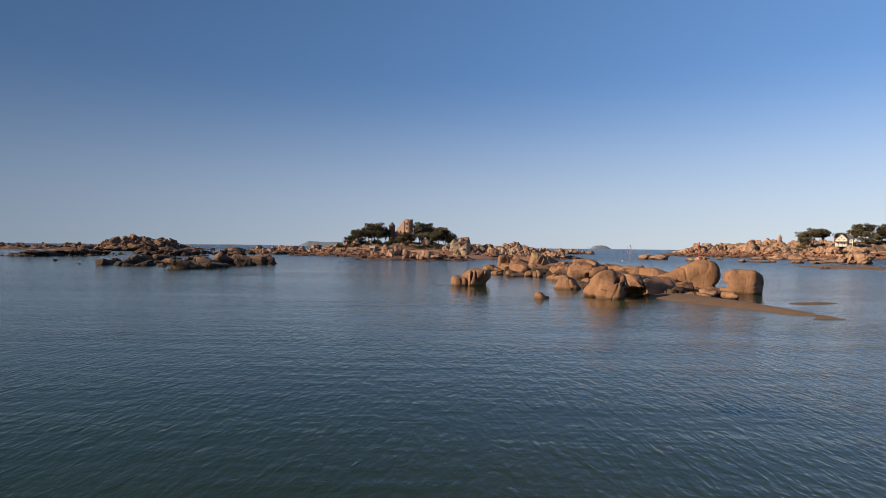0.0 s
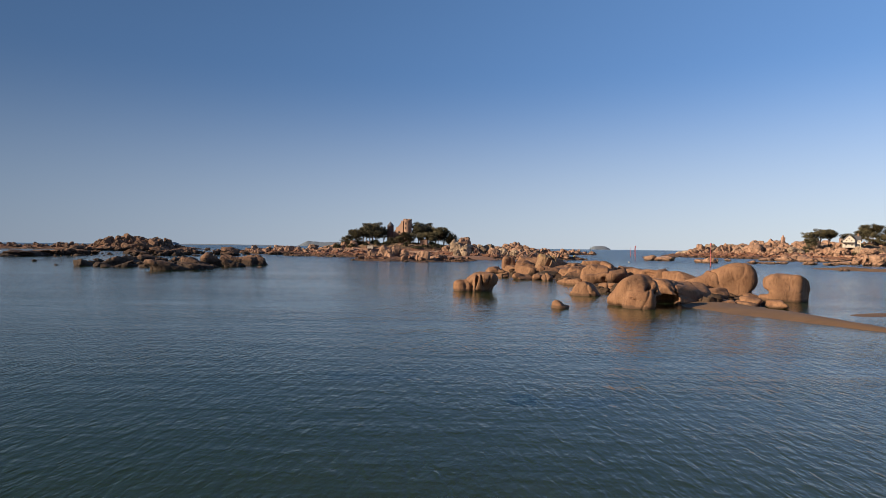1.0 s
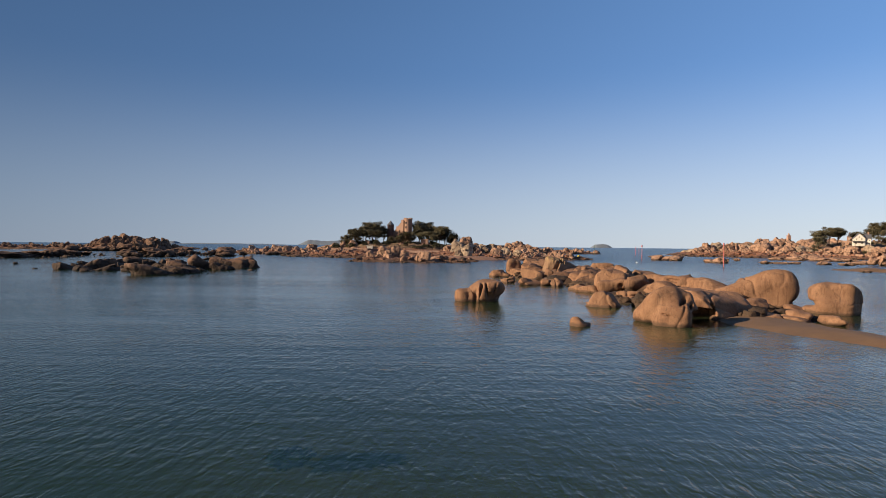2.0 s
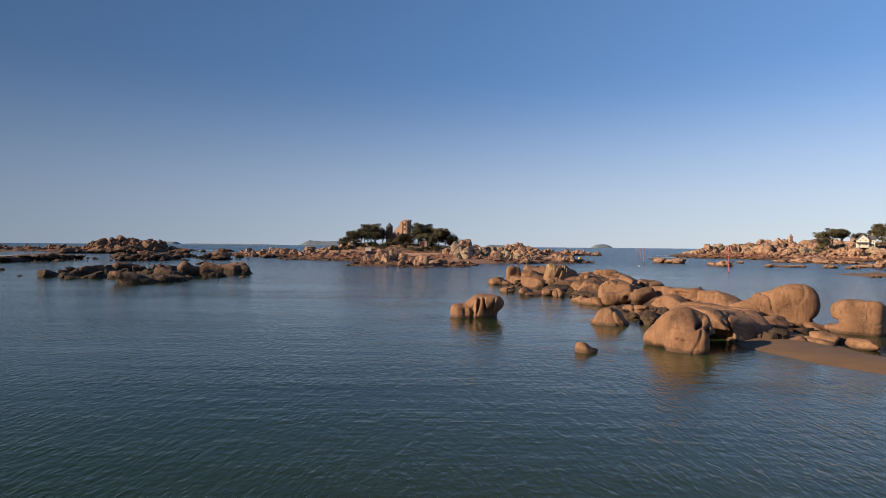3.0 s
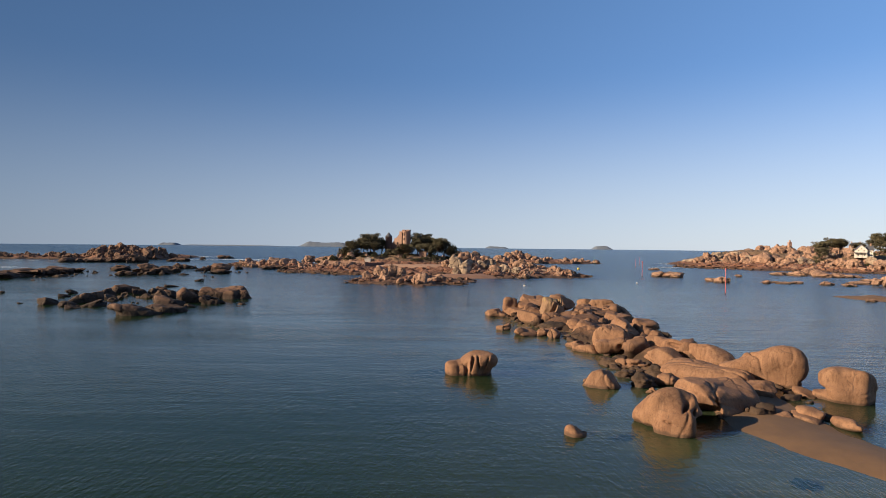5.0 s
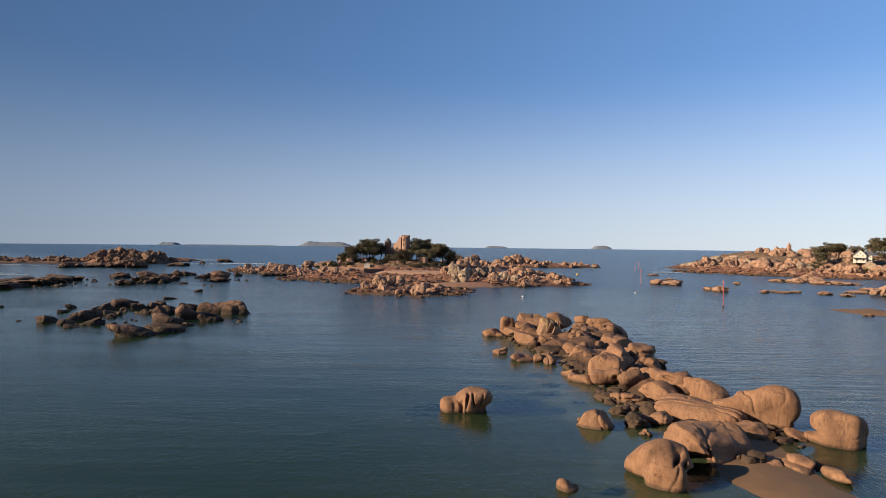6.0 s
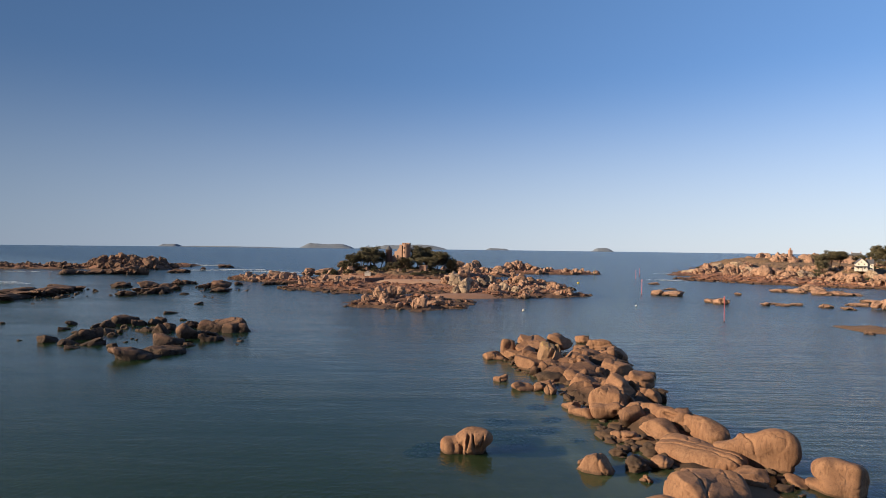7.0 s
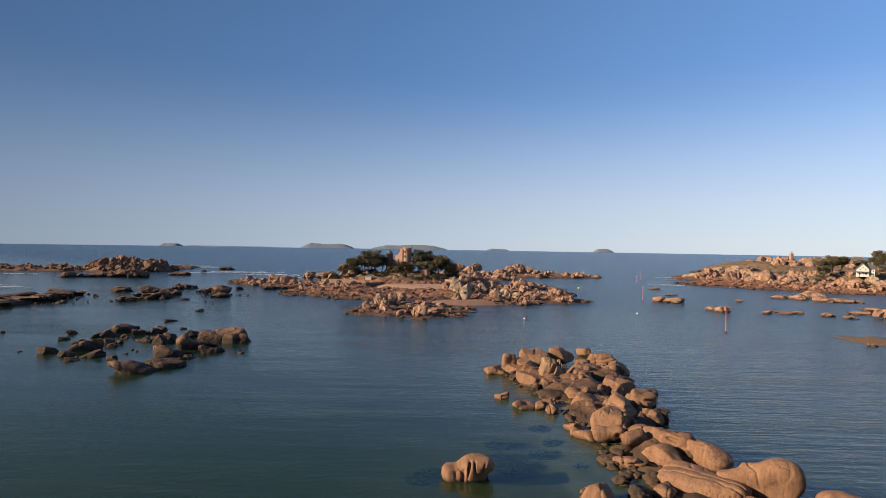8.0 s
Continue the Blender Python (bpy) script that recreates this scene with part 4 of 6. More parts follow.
# ---- the headland ----
def house():
    """White rendered house: a gabled front wing, a cross wing, slate roofs, a verandah and chimneys."""
    home = thing("house", pose(299, 456, 10.4, 0, 0, -30) @ Matrix.Scale(0.72, 4), "white rendered house with a steep slate roof above the shore", "house")
    wing = part("wall", prism([(-5, -2), (5, -2), (5, 6.0), (0, 11.0), (-5, 6.0)], -6, 6), MAT_WHITE, home)
    part("roof", prism([(-5.6, 5.5), (0, 11.1), (5.6, 5.5), (5.6, 5.9), (0, 11.6), (-5.6, 5.9)], -6.5, 6.5), MAT_SLATE, home, "steep grey slate roof")
    side = part("cross_wing", box(5, 10, -4, 6, -2, 6.0), MAT_WHITE, home)
    bm = bmesh.new()
    prism([(-4.6, 5.8), (1, 10.0), (6.6, 5.8), (6.6, 6.1), (1, 10.5), (-4.6, 6.1)], 4.6, 10.6, bm)
    bm.transform(Matrix(((0, 1, 0, 0), (1, 0, 0, 0), (0, 0, 1, 0), (0, 0, 0, 1))))
    bmesh.ops.reverse_faces(bm, faces=bm.faces[:])
    part("roof", bm, MAT_SLATE, side, "steep grey slate roof")
    part("chimney", box(7.5, 8.7, 0.2, 1.8, 9, 12.6), MAT_STONE, home)
    part("verandah_roof", prism([(-6.5, 2.8), (4.5, 2.8), (4.5, 3.4), (-6.0, 3.4)], -9.2, -5.9), MAT_SLATE, home, "dark verandah roof")
    for x in (-5.6, -2, 1.4, 4):
        part("post", box(x - 0.12, x + 0.12, -8.9, -8.66, -2, 2.8), MAT_WHITE, home)
    for x in (-2.2, 0, 2.2):
        window(wing, x, -6, 4.6 if x else 6.6, 0.8, 1.3, "y", MAT_WHITE)
    for x in (-2.5, 2.5):
        window(wing, x, -6, 0.2, 1.1, 1.7, "y", MAT_WHITE)
    for x in (6.4, 8.6):
        window(side, x, -4, 3.2, 0.8, 1.2, "y", MAT_WHITE)
        window(side, x, -4, 0.2, 0.9, 1.5, "y", MAT_WHITE)
    for y in (-3, 3):
        window(wing, -5, y, 2.4, 1.1, 1.7, "x", MAT_DARKSTONE)
    return home


house()


def villa():
    """A far pink villa with a hipped slate roof."""
    home = thing("villa", pose(393, 600, 15.5, 0, 0, -30) @ Matrix.Scale(0.62, 4), "pale pink villa with a slate roof behind the trees", "house")
    body = part("wall", box(-9, 9, -5, 5, -3, 6), MAT_STONE, home)
    part("roof", prism([(-9.6, 5.8), (9.6, 5.8), (5.5, 10.4), (-5.5, 10.4)], -5.5, 5.5), MAT_SLATE, home, "grey slate roof")
    part("chimney", box(-6.4, -5.2, -0.6, 0.6, 8, 12.2), MAT_STONE, home)
    part("chimney", box(5.2, 6.4, -0.6, 0.6, 8, 12.2), MAT_STONE, home)
    for x in (-6.5, -3.2, 0, 3.2, 6.5):
        window(body, x, -5, 2.8, 1.1, 1.8)
        window(body, x, -5, -0.8, 1.1, 1.8)
    return home


villa()


def lighthouse():
    """A squat tapered pink stone light tower with a gallery and a small lantern."""
    home = thing("lighthouse", pose(443, 800, 14.0), "square tapered pink granite lighthouse on the far point", "lighthouse")
    bm = bmesh.new()
    bmesh.ops.create_cone(bm, cap_ends=True, segments=4, radius1=3.1, radius2=2.5, depth=11.0, matrix=Matrix.Translation((0, 0, 4.0)) @ Matrix.Rotation(radians(45), 4, "Z"))
    part("tower", bm, MAT_ROSE, home)
    part("gallery", box(-1.95, 1.95, -1.95, 1.95, 9.5, 10.1), MAT_ROSE, home)
    part("lantern", drum(0, 0, 10.1, 12.2, 1.2, 1.1, 14), MAT_ROSE, home)
    part("cap", drum(0, 0, 12.2, 13.0, 1.3, 0.1, 14), MAT_ROSE, home)
    window(home, 0, -2.05, 3.0, 0.9, 1.5, "y", MAT_DARKSTONE)
    return home


lighthouse()
for kind, x, y, size, turn in ((1, 278, 468, 0.85, 0), (1, 284, 476, 1.0, 60), (0, 294, 482, 0.95, 110), (0, 303, 486, 0.85, 250), (2, 272, 462, 0.55, 30), (1, 308, 492, 0.95, 12),
                               (2, 330, 474, 0.95, 20), (0, 335, 482, 1.0, 200), (1, 324, 480, 0.95, 310), (2, 343, 476, 1.0, 170), (3, 350, 484, 1.1, 70), (0, 360, 490, 1.0, 260), (1, 372, 494, 1.05, 20),
                               (2, 320, 488, 0.9, 130), (3, 380, 500, 1.1, 90), (0, 345, 500, 1.0, 30), (2, 356, 478, 1.05, 99), (2, 335, 470, 0.8, 44), (1, 366, 480, 1.0, 280), (2, 378, 486, 1.1, 15), (1, 392, 498, 1.1, 350), (2, 398, 510, 1.1, 20), (1, 340, 492, 1.0, 80)):
    plant(kind, x, y, on(headland_height, x, y) - 0.4, size, turn)
spots = []
while len(spots) < 110:
    x, y = rng.uniform(240, 420), rng.uniform(410, 620)
    z = on(headland_height, x, y)
    if z > 3.4:
        spots.append((x, y, z - 0.4, rng.uniform(1.5, 4.2), rng.uniform(1.0, 2.6)))
scrub("headland_scrub", spots, 7, "brown-green heath scrub on the headland", MAT_BUSH)


# ---- marks in the channel ----
def perch(x, y, h, r, mat, label, tip=True):
    """A tide-swept pole beacon on a small stone foot."""
    home = thing("channel_perch", pose(x, y, 0), label, "beacon", "channel perches")
    part("foot", drum(0, 0, -3.0, 0.25, r * 3.2, r * 2.4, 12), MAT_WEED, home, "weedy stone foot")
    pole = part("pole", drum(0, 0, 0.2, h, r, r * 0.8, 10), mat, home)
    part("collar", drum(0, 0, h * 0.3, h * 0.3 + 0.2, r * 1.5, r * 1.5, 10), mat, pole)
    if tip:
        part("topmark", drum(0, 0, h - 0.9, h, r * 1.9, r * 1.9, 12), mat, home)
    return home


perch(88.9, 212.5, 8.2, 0.12, MAT_RED, "tall faded red pole beacon standing in the channel")
perch(97.4, 322.0, 7.6, 0.15, MAT_RED, "tall faded red pole beacon standing in the channel")
perch(142.0, 476.0, 7.0, 0.14, MAT_RED, "tall faded red pole beacon standing in the channel", False)
perch(163.0, 534.0, 7.0, 0.14, MAT_RED, "tall faded red pole beacon standing in the channel", False)
perch(112.2, 484.0, 7.6, 0.13, MAT_GREEN, "thin green pole beacon at the channel's edge", False)


def buoy(x, y, r, mat, label):
    home = thing("buoy", pose(x, y, 0), label, "buoy", "mooring buoys")
    bm = bmesh.new()
    bmesh.ops.create_uvsphere(bm, u_segments=16, v_segments=10, radius=r, matrix=Matrix.Translation((0, 0, r * 0.35)) @ Matrix.Diagonal((1, 1, 0.85, 1)))
    body = part("body", bm, mat, home, smooth=True)
    part("ring", drum(0, 0, r * 1.1, r * 1.4, r * 0.16, r * 0.12, 10), MAT_SLATE, body)
    return home


buoy(27.4, 237.7, 0.45, MAT_WHITE, "small white mooring buoy afloat in the bay")
buoy(76.0, 262.0, 0.4, MAT_WHITE, "small white mooring buoy afloat in the bay")
buoy(84.0, 410.0, 0.9, MAT_YELLOW, "yellow channel buoy afloat off the island")


# ---- distant islands ----
def isle(x0, x1, y, h, seed, label):
    """A long low island on the horizon, cliffed and grassy."""
    n, m = 44, 7
    verts, faces = [], []
    for i in range(n + 1):
        t = i / n
        line = lattice(np.array([[t * 6 + seed, 0.5, 0.5]]), seed)[0] * 1.3 - 0.15
        fine = lattice(np.array([[t * 31 + seed, 3.5, 0.5]]), seed)[0]
        top = h * (0.45 + 0.5 * line + 0.18 * fine) * min(1.0, 5 * t, 5 * (1 - t)) ** 0.8
        for j in range(m + 1):
            s = j / m
            verts.append((x0 + (x1 - x0) * t, y + (s - 0.5) * 140, top * (1 - abs(2 * s - 1) ** 2.6) - 0.5))
    for i in range(n):
        for j in range(m):
            a = i * (m + 1) + j
            faces.append((a, a + m + 1, a + m + 2, a + 1))
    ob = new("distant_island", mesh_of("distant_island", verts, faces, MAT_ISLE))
    return tagged(ob, label, "island", "islands on the horizon")


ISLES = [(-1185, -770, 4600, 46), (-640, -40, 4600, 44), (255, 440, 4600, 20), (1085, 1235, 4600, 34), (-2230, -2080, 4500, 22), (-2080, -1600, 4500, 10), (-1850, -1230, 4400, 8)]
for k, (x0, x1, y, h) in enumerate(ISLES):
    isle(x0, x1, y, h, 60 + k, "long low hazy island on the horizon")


# ---- foam where the swell breaks ----
def foam(x, y, rx, ry, turn, seed):
    """A ragged patch of white water lying on the sea."""
    step = max(rx, ry) / 26
    xs, ys = np.arange(-rx, rx, step), np.arange(-ry, ry, max(step * 0.5, 0.3))
    gx, gy = np.meshgrid(xs, ys)
    p = np.stack([gx.ravel() * 0.16, gy.ravel() * 0.5, 0 * gx.ravel()], 1)
    f = fractal(p + seed, seed, 4, 0.6) - 0.30 * ((gx.ravel() / rx) ** 2 + (gy.ravel() / ry) ** 2)
    f = f.reshape(gx.shape)
    verts, faces = [], []
    c, s = math.cos(radians(turn)), math.sin(radians(turn))
    for j in range(len(ys)):
        for i in range(len(xs)):
            if f[j, i] > 0.43:
                b = len(verts)
                a, w = (step * 0.6, max(step * 0.5, 0.3) * 0.6)
                for u, v in ((-a, -w), (a, -w), (a, w), (-a, w)):
                    px, py = xs[i] + u, ys[j] + v
                    verts.append((x + px * c - py * s, y + px * s + py * c, 0.05 + 1.8 * max(0, f[j, i] - 0.42)))
                faces.append((b, b + 1, b + 2, b + 3))
    if faces:
        tagged(new("foam", mesh_of("foam", verts, faces, MAT_FOAM, False)), "ragged white foam where swell breaks on rocks", "foam", kind="stuff")


for k, (x, y, rx, ry, turn) in enumerate(((-285, 640, 34, 12, 0), (-150, 515, 34, 12, 0), (-215, 530, 26, 8, 5), (-270, 355, 22, 5, 0), (104, 566, 22, 10, 0), (160, 462, 17, 7, -25),
                                          (222, 580, 20, 8, -5), (212, 545, 24, 5, -10), (195, 448, 14, 3, -35), (235, 520, 14, 6, -25), (-120, 480, 30, 5, 0), (-330, 470, 30, 3, 0), (-318, 686, 40, 14, 0), (-184, 550, 40, 12, 0), (-244, 341, 14, 4, 0), (106, 590, 20, 12, 0), (210, 572, 18, 10, 0), (164, 461, 16, 8, -20), (-264, 646, 36, 12, 0), (113, 570, 16, 8, 0), (206, 578, 16, 6, -10))):
    foam(x, y, rx, ry, turn, 80 + k)

# beds of weed under the water beside the reef
scrub("seaweed_bed", [(-1.3, 90.2, -1.9, 1.9, 1.3), (-2.6, 88.6, -1.9, 1.4, 1.2), (8.3, 93, -1.9, 2.4, 1.3), (7.2, 95.5, -1.9, 1.8, 1.3), (12.7, 97.4, -1.9, 1.7, 1.3), (7.5, 100.7, -1.9, 1.8, 1.2), (15, 102, -1.7, 1.4, 1.1),
                      (10.7, 22.7, -1.5, 0.6, 0.8), (-5.7, 37, -1.5, 0.6, 0.8), (2.5, 33, -1.5, 0.45, 0.8), (23, 58.6, -1.2, 0.7, 0.5), (14, 108, -1.6, 1.6, 1.0), (17, 93, -1.6, 1.3, 0.9)],
      9, "dark brown seaweed waving under shallow water", MAT_KELP)

# ---- loose boulders on the islands ----
def bit_shapes(first, level):
    made = []
    for k, shape in enumerate((EGG, BLOCK, LUMP, PEAK, BLOCK, STRATA, EGG, SLAB, BLOCK)):
        me = boulder_mesh(1, 0.85, 0.8, shape, level, first + k, MAT_FAR, 4, 36.0, 2.3)
        co = np.zeros(len(me.vertices) * 3)
        me.vertices.foreach_get("co", co)
        made.append(co.reshape(-1, 3))
        bpy.data.meshes.remove(me)
    return made


BITS = {2: bit_shapes(300, 2), 3: bit_shapes(320, 3)}


def strew(name, height, count, place, sizes, seed, label, mat, low=0.3, level=3, flat=1.0, high=99.0):
    """Loose rocks past counting, heaped over a piece of land as one mass."""
    r = random.Random(seed)
    spots = np.array([place(r) for _ in range(count * 8)])
    zs = height(spots[:, 0], spots[:, 1])
    keep = [k for k in range(len(spots)) if low < zs[k] < high][:count]
    verts, faces, base = [], [], 0
    for k in keep:
        s = r.uniform(*sizes) * (0.55 + 0.75 * r.random() ** 2)
        m = pose(spots[k, 0], spots[k, 1], zs[k] - 0.15 * s * flat, r.uniform(-20, 20) * flat, r.uniform(-20, 20) * flat, r.uniform(0, 360)) @ Matrix.Diagonal((s * r.uniform(0.8, 1.4), s, s * r.uniform(0.6, 1.2) * flat, 1))
        m = np.array(m)
        verts.append(r.choice(BITS[level]) @ m[:3, :3].T + m[:3, 3])
        faces.append(np.array(BALLS[level][1]) + base)
        base += len(verts[-1])
    ob = new(name, mesh_of(name, np.concatenate(verts), np.concatenate(faces).tolist(), mat, mat is MAT_REEF or level == 3 and mat is MAT_WEED))
    return tagged(ob, label, "rocks", kind="stuff")


ROUGH = "tumbled brown granite rocks heaped along the shore"
strew("loose_rocks", island_height, 150, lambda r: (r.uniform(-140, -55), r.uniform(345, 432)), (2.0, 5.0), 1, ROUGH, MAT_FAR)
strew("loose_rocks", island_height, 34, lambda r: (r.choice((r.gauss(-33, 5), r.gauss(-10, 7))), r.choice((r.gauss(282, 7), r.gauss(255, 8)))), (1.5, 3.8), 2, ROUGH, MAT_FAR)
strew("loose_rocks", island_height, 90, lambda r: (r.uniform(0, 66), r.uniform(300, 420)), (2.0, 5.0), 3, ROUGH, MAT_FAR)
strew("loose_rocks", island_height, 90, lambda r: (r.uniform(-14, 130), r.uniform(485, 580)), (3.0, 7.0), 4, ROUGH, MAT_FAR)
LOW = "low broken red-brown granite ledges at the tide line"
strew("broken_ledges", island_height, 1500, lambda r: (r.uniform(-150, 70), r.uniform(236, 430)), (1.0, 4.2), 5, LOW, MAT_LEDGE, 0.0, 2, 0.36, 3.0)
strew("broken_ledges", headland_height, 900, lambda r: (r.uniform(150, 330), r.uniform(350, 500)), (1.5, 5.0), 11, LOW, MAT_LEDGE, 0.0, 2, 0.38, 4.0)
strew("loose_rocks", headland_height, 220, lambda r: (r.uniform(222, 335), r.uniform(380, 500)), (2.0, 4.6), 6, ROUGH, MAT_FAR, 1.6)
strew("loose_rocks", headland_height, 60, lambda r: (r.uniform(232, 320), r.uniform(470, 560)), (2.5, 5.0), 7, ROUGH, MAT_PALE, 2.0)
strew("loose_rocks", headland_height, 70, lambda r: (r.gauss(470, 40), r.gauss(770, 40)), (8.0, 15.0), 8, ROUGH, MAT_FAR)
DARK = "dark angular granite rocks piled on the outer reef"
strew("loose_rocks", reef_height, 320, lambda r: (r.uniform(-480, -250), r.uniform(515, 600)), (3.0, 7.0), 9, DARK, MAT_DARK)
strew("loose_rocks", reef_height, 200, lambda r: (r.gauss(-288, 22), r.gauss(542, 12)), (3.0, 8.0), 10, DARK, MAT_DARK, 2.0)
for k, (cx, cy, rx, ry) in enumerate(((-85, 172, 14, 8), (-66, 165, 20, 16), (-172, 268, 22, 34), (-135, 295, 26, 14), (-112, 314, 12, 8))):
    strew("broken_ledges", lambda x, y: -0.15 + 0 * x, 46 if rx > 20 and ry > 20 else 20, lambda r: (r.gauss(cx, rx * 0.5), r.gauss(cy, ry * 0.5)), (0.8, 3.2), 12 + k, "small broken rocks awash round the reef", MAT_WEED, -1, 2, 0.7)
strew("loose_rocks", foot_height, 45, lambda r: (r.uniform(10, 36), r.uniform(80, 150)), (1.2, 3.2), 21, "small tumbled granite rocks between the reef's boulders", MAT_REEF, 0.0, 3, 0.8)
strew("loose_rocks", headland_height, 46, lambda r: (r.uniform(222, 290), r.uniform(465, 560)), (6.0, 11.0), 17, "big rounded granite boulders heaped on the headland", MAT_FAR, 1.2)
TIDE = "dark weed-covered rocks along the tide line"
strew("weedy_rubble", island_height, 420, lambda r: (r.uniform(-150, 75), r.uniform(236, 430)), (0.9, 3.0), 31, TIDE, MAT_WEED, -0.4, 2, 0.5, 0.6)
strew("weedy_rubble", headland_height, 320, lambda r: (r.uniform(150, 330), r.uniform(340, 500)), (1.2, 3.6), 32, TIDE, MAT_WEED, -0.4, 2, 0.5, 0.8)
# rubble this dark fills the gaps with painted shade besides the weed
strew("weedy_rubble", ground_height, 260, lambda r: (r.uniform(8, 36), r.uniform(72, 152)), (0.5, 2.2), 20, "near-black weedy rubble, partly painted crevice shade, between the boulders", MAT_WEED, -0.35, 3, 0.6, 0.6)

# ---- the reefs, boulder by boulder ----

# near: the great boulders, carved one by one
PINK = "smooth sea-worn pink granite boulder on the near reef"
sculpted(3.0, 88.0, -2, [(-1.75, 0, 0.45, 1.15, 1.5, 0.85), (0.95, 0, 1.35, 1.8, 1.6, 1.08), (0.0, 0.1, 0.8, 1.2, 1.5, 1.05), (0.5, 0, 0.3, 1.75, 1.4, 0.9)],
         [(-0.55, -1.75, 0.5, 0.28, 0.9, 1.1), (1.25, -1.75, 0.3, 0.26, 0.7, 0.8), (-1.4, -1.7, 0.8, 0.13, 0.7, 0.7), (2.7, -0.6, 0.1, 0.7, 1.8, 0.75), (0.2, -1.6, 1.9, 0.1, 0.75, 1.5, 0, 10, 0), (0.75, -1.7, 1.9, 0.08, 0.75, 1.3, 0, -6, 0), (1.75, -1.6, 1.6, 0.09, 0.6, 1.1, 0, 16, 0)],
         [(-0.9, 0, 1.2, 1, 0, 0.8, 0.1)], 1, "lone grooved granite boulder with two humps, in shallow water", 0.5, 0.2, 0.09, None, 2.6)
sculpted(18.6, 69.0, -21, [(-0.6, 0.7, 1.4, 2.0, 2.3, 1.65), (0.3, -1.0, 0.5, 1.3, 1.6, 1.25), (-1.5, 1.5, 0.8, 1.4, 1.5, 1.1), (1.1, 0.5, 1.7, 1.1, 1.2, 0.85), (-1.5, 1.0, 2.6, 0.5, 0.7, 0.55)],
         [(2.15, -0.5, 0.3, 1.0, 1.7, 1.0), (-0.6, -2.9, 1.0, 0.8, 0.9, 0.14, 0, 12, 0), (1.0, -1.4, 2.2, 0.2, 0.9, 0.9, 0, 30, 0), (1.5, -1.0, 1.6, 0.14, 0.6, 0.6, 0, 30, 0)],
         [(0.6, 0, 1.6, 1, 0.2, -0.4, 0.14)], 44, "big smooth granite boulder at the reef's water edge", 0.5, 0.24, 0.1, None, 2.8, 3, 0.0, 0.22, 0.45)
sculpted(34.3, 84.6, -29, [(1.3, 0, 2.2, 2.75, 1.2, 1.95, 0, -8, 0), (-2.7, 0, 1.75, 2.0, 1.0, 0.68, 0, -8, 0), (-0.9, 0.1, 1.85, 2.3, 1.2, 1.05, 0, -10, 0), (0.9, 0.1, 0.5, 2.3, 1.3, 1.1), (-1.2, 0.7, 2.75, 0.9, 0.6, 0.6)],
         [(-4.0, 0, -2.0, 6.0, 6.0, 3.0, 0, 25, 0), (4.2, 0, 0.7, 1.1, 2.4, 0.27)],
         [(-1.0, 0, 2.4, 1, 0.3, 0.6, 0.14), (1.5, 0, 2.2, 1, 0.3, -0.3, 0.05)], 45, "smooth mushroom-shaped pink granite boulder overhanging the sand", 0.6, 0.18, 0.11, None, 2.5, 0, 0.0, 0.1)
sculpted(38.3, 77.6, -35, [(-0.1, 0.3, 1.95, 2.05, 1.4, 1.15), (0.1, 0.4, 0.6, 1.85, 1.3, 1.2), (-1.7, 0.8, 0.2, 1.5, 1.1, 0.5)],
         [(-2.6, 0.2, 0.95, 0.75, 2.0, 0.25), (2.6, 0.2, 0.6, 0.5, 2.0, 0.5)], [(0, 0, 1.1, 0.05, 0, 1, 0.05)], 46, "anvil-shaped pink granite block standing in shallow water", 0.5, 0.16, 0.1, None, 3.0)
sculpted(25.2, 76.5, -24, [(0.2, 0.3, 0.7, 3.1, 5.0, 1.5), (1.6, -3.0, 0.6, 1.55, 2.0, 1.3), (-2.4, -0.8, 0.8, 1.4, 2.6, 1.15), (-1.3, -2.6, 1.45, 1.2, 1.3, 0.55)],
         [(-0.9, -4.4, 0.3, 1.35, 2.0, 1.0)],
         [(-1.2, 0, 1, 1, 0.35, 0.2, 0.13), (1.9, 0, 1, 1, 0.3, 0, 0.13), (0.4, -3, 0.8, 0.3, 0.3, 1, 0.12), (0.2, 1.5, 1, 0.5, 1, 0.1, 0.1), (1.0, -1, 1, 1, -0.2, 0.4, 0.08)], 37, "broad whale-backed granite dome with a shadowed hollow in its side", 0.5, 0.3, 0.11, None, 2.5, 3, 0.0, 0.22, 0.5, 0.05)
sculpted(28.6, 86.4, -38, [(0, 0, 0.5, 4.6, 3.0, 1.2), (-1.5, 1.2, 0.8, 2.6, 1.5, 1.0)], [], [(0, 0.4, 0, 0.2, 1, 0.3, 0.25), (0.5, -1.2, 0, 0.1, 1, 0.2, 0.2)], 36, PINK, 0.6, 0.3)
sculpted(30.6, 95.6, -56, [(1.0, 0, 1.2, 4.4, 1.75, 1.45, 0, 4, 0), (-2.6, 0.2, 1.6, 2.6, 1.7, 1.3)], [(-1.2, 0.2, 3.15, 2.4, 0.9, 0.75, 0, 6, 0), (1.0, 0.3, 2.9, 1.0, 0.7, 0.5, 0, 8, 0), (-0.4, -1.4, 2.1, 1.6, 0.4, 0.2, 0, 8, 0)],
         [(0.2, 0, 1, 1, 0.4, 0.2, 0.14), (0, -0.3, 0.9, 0.1, 0.4, 1, 0.12)], 34, "long whale-backed granite slab lying across the reef", 0.5, 0.24)
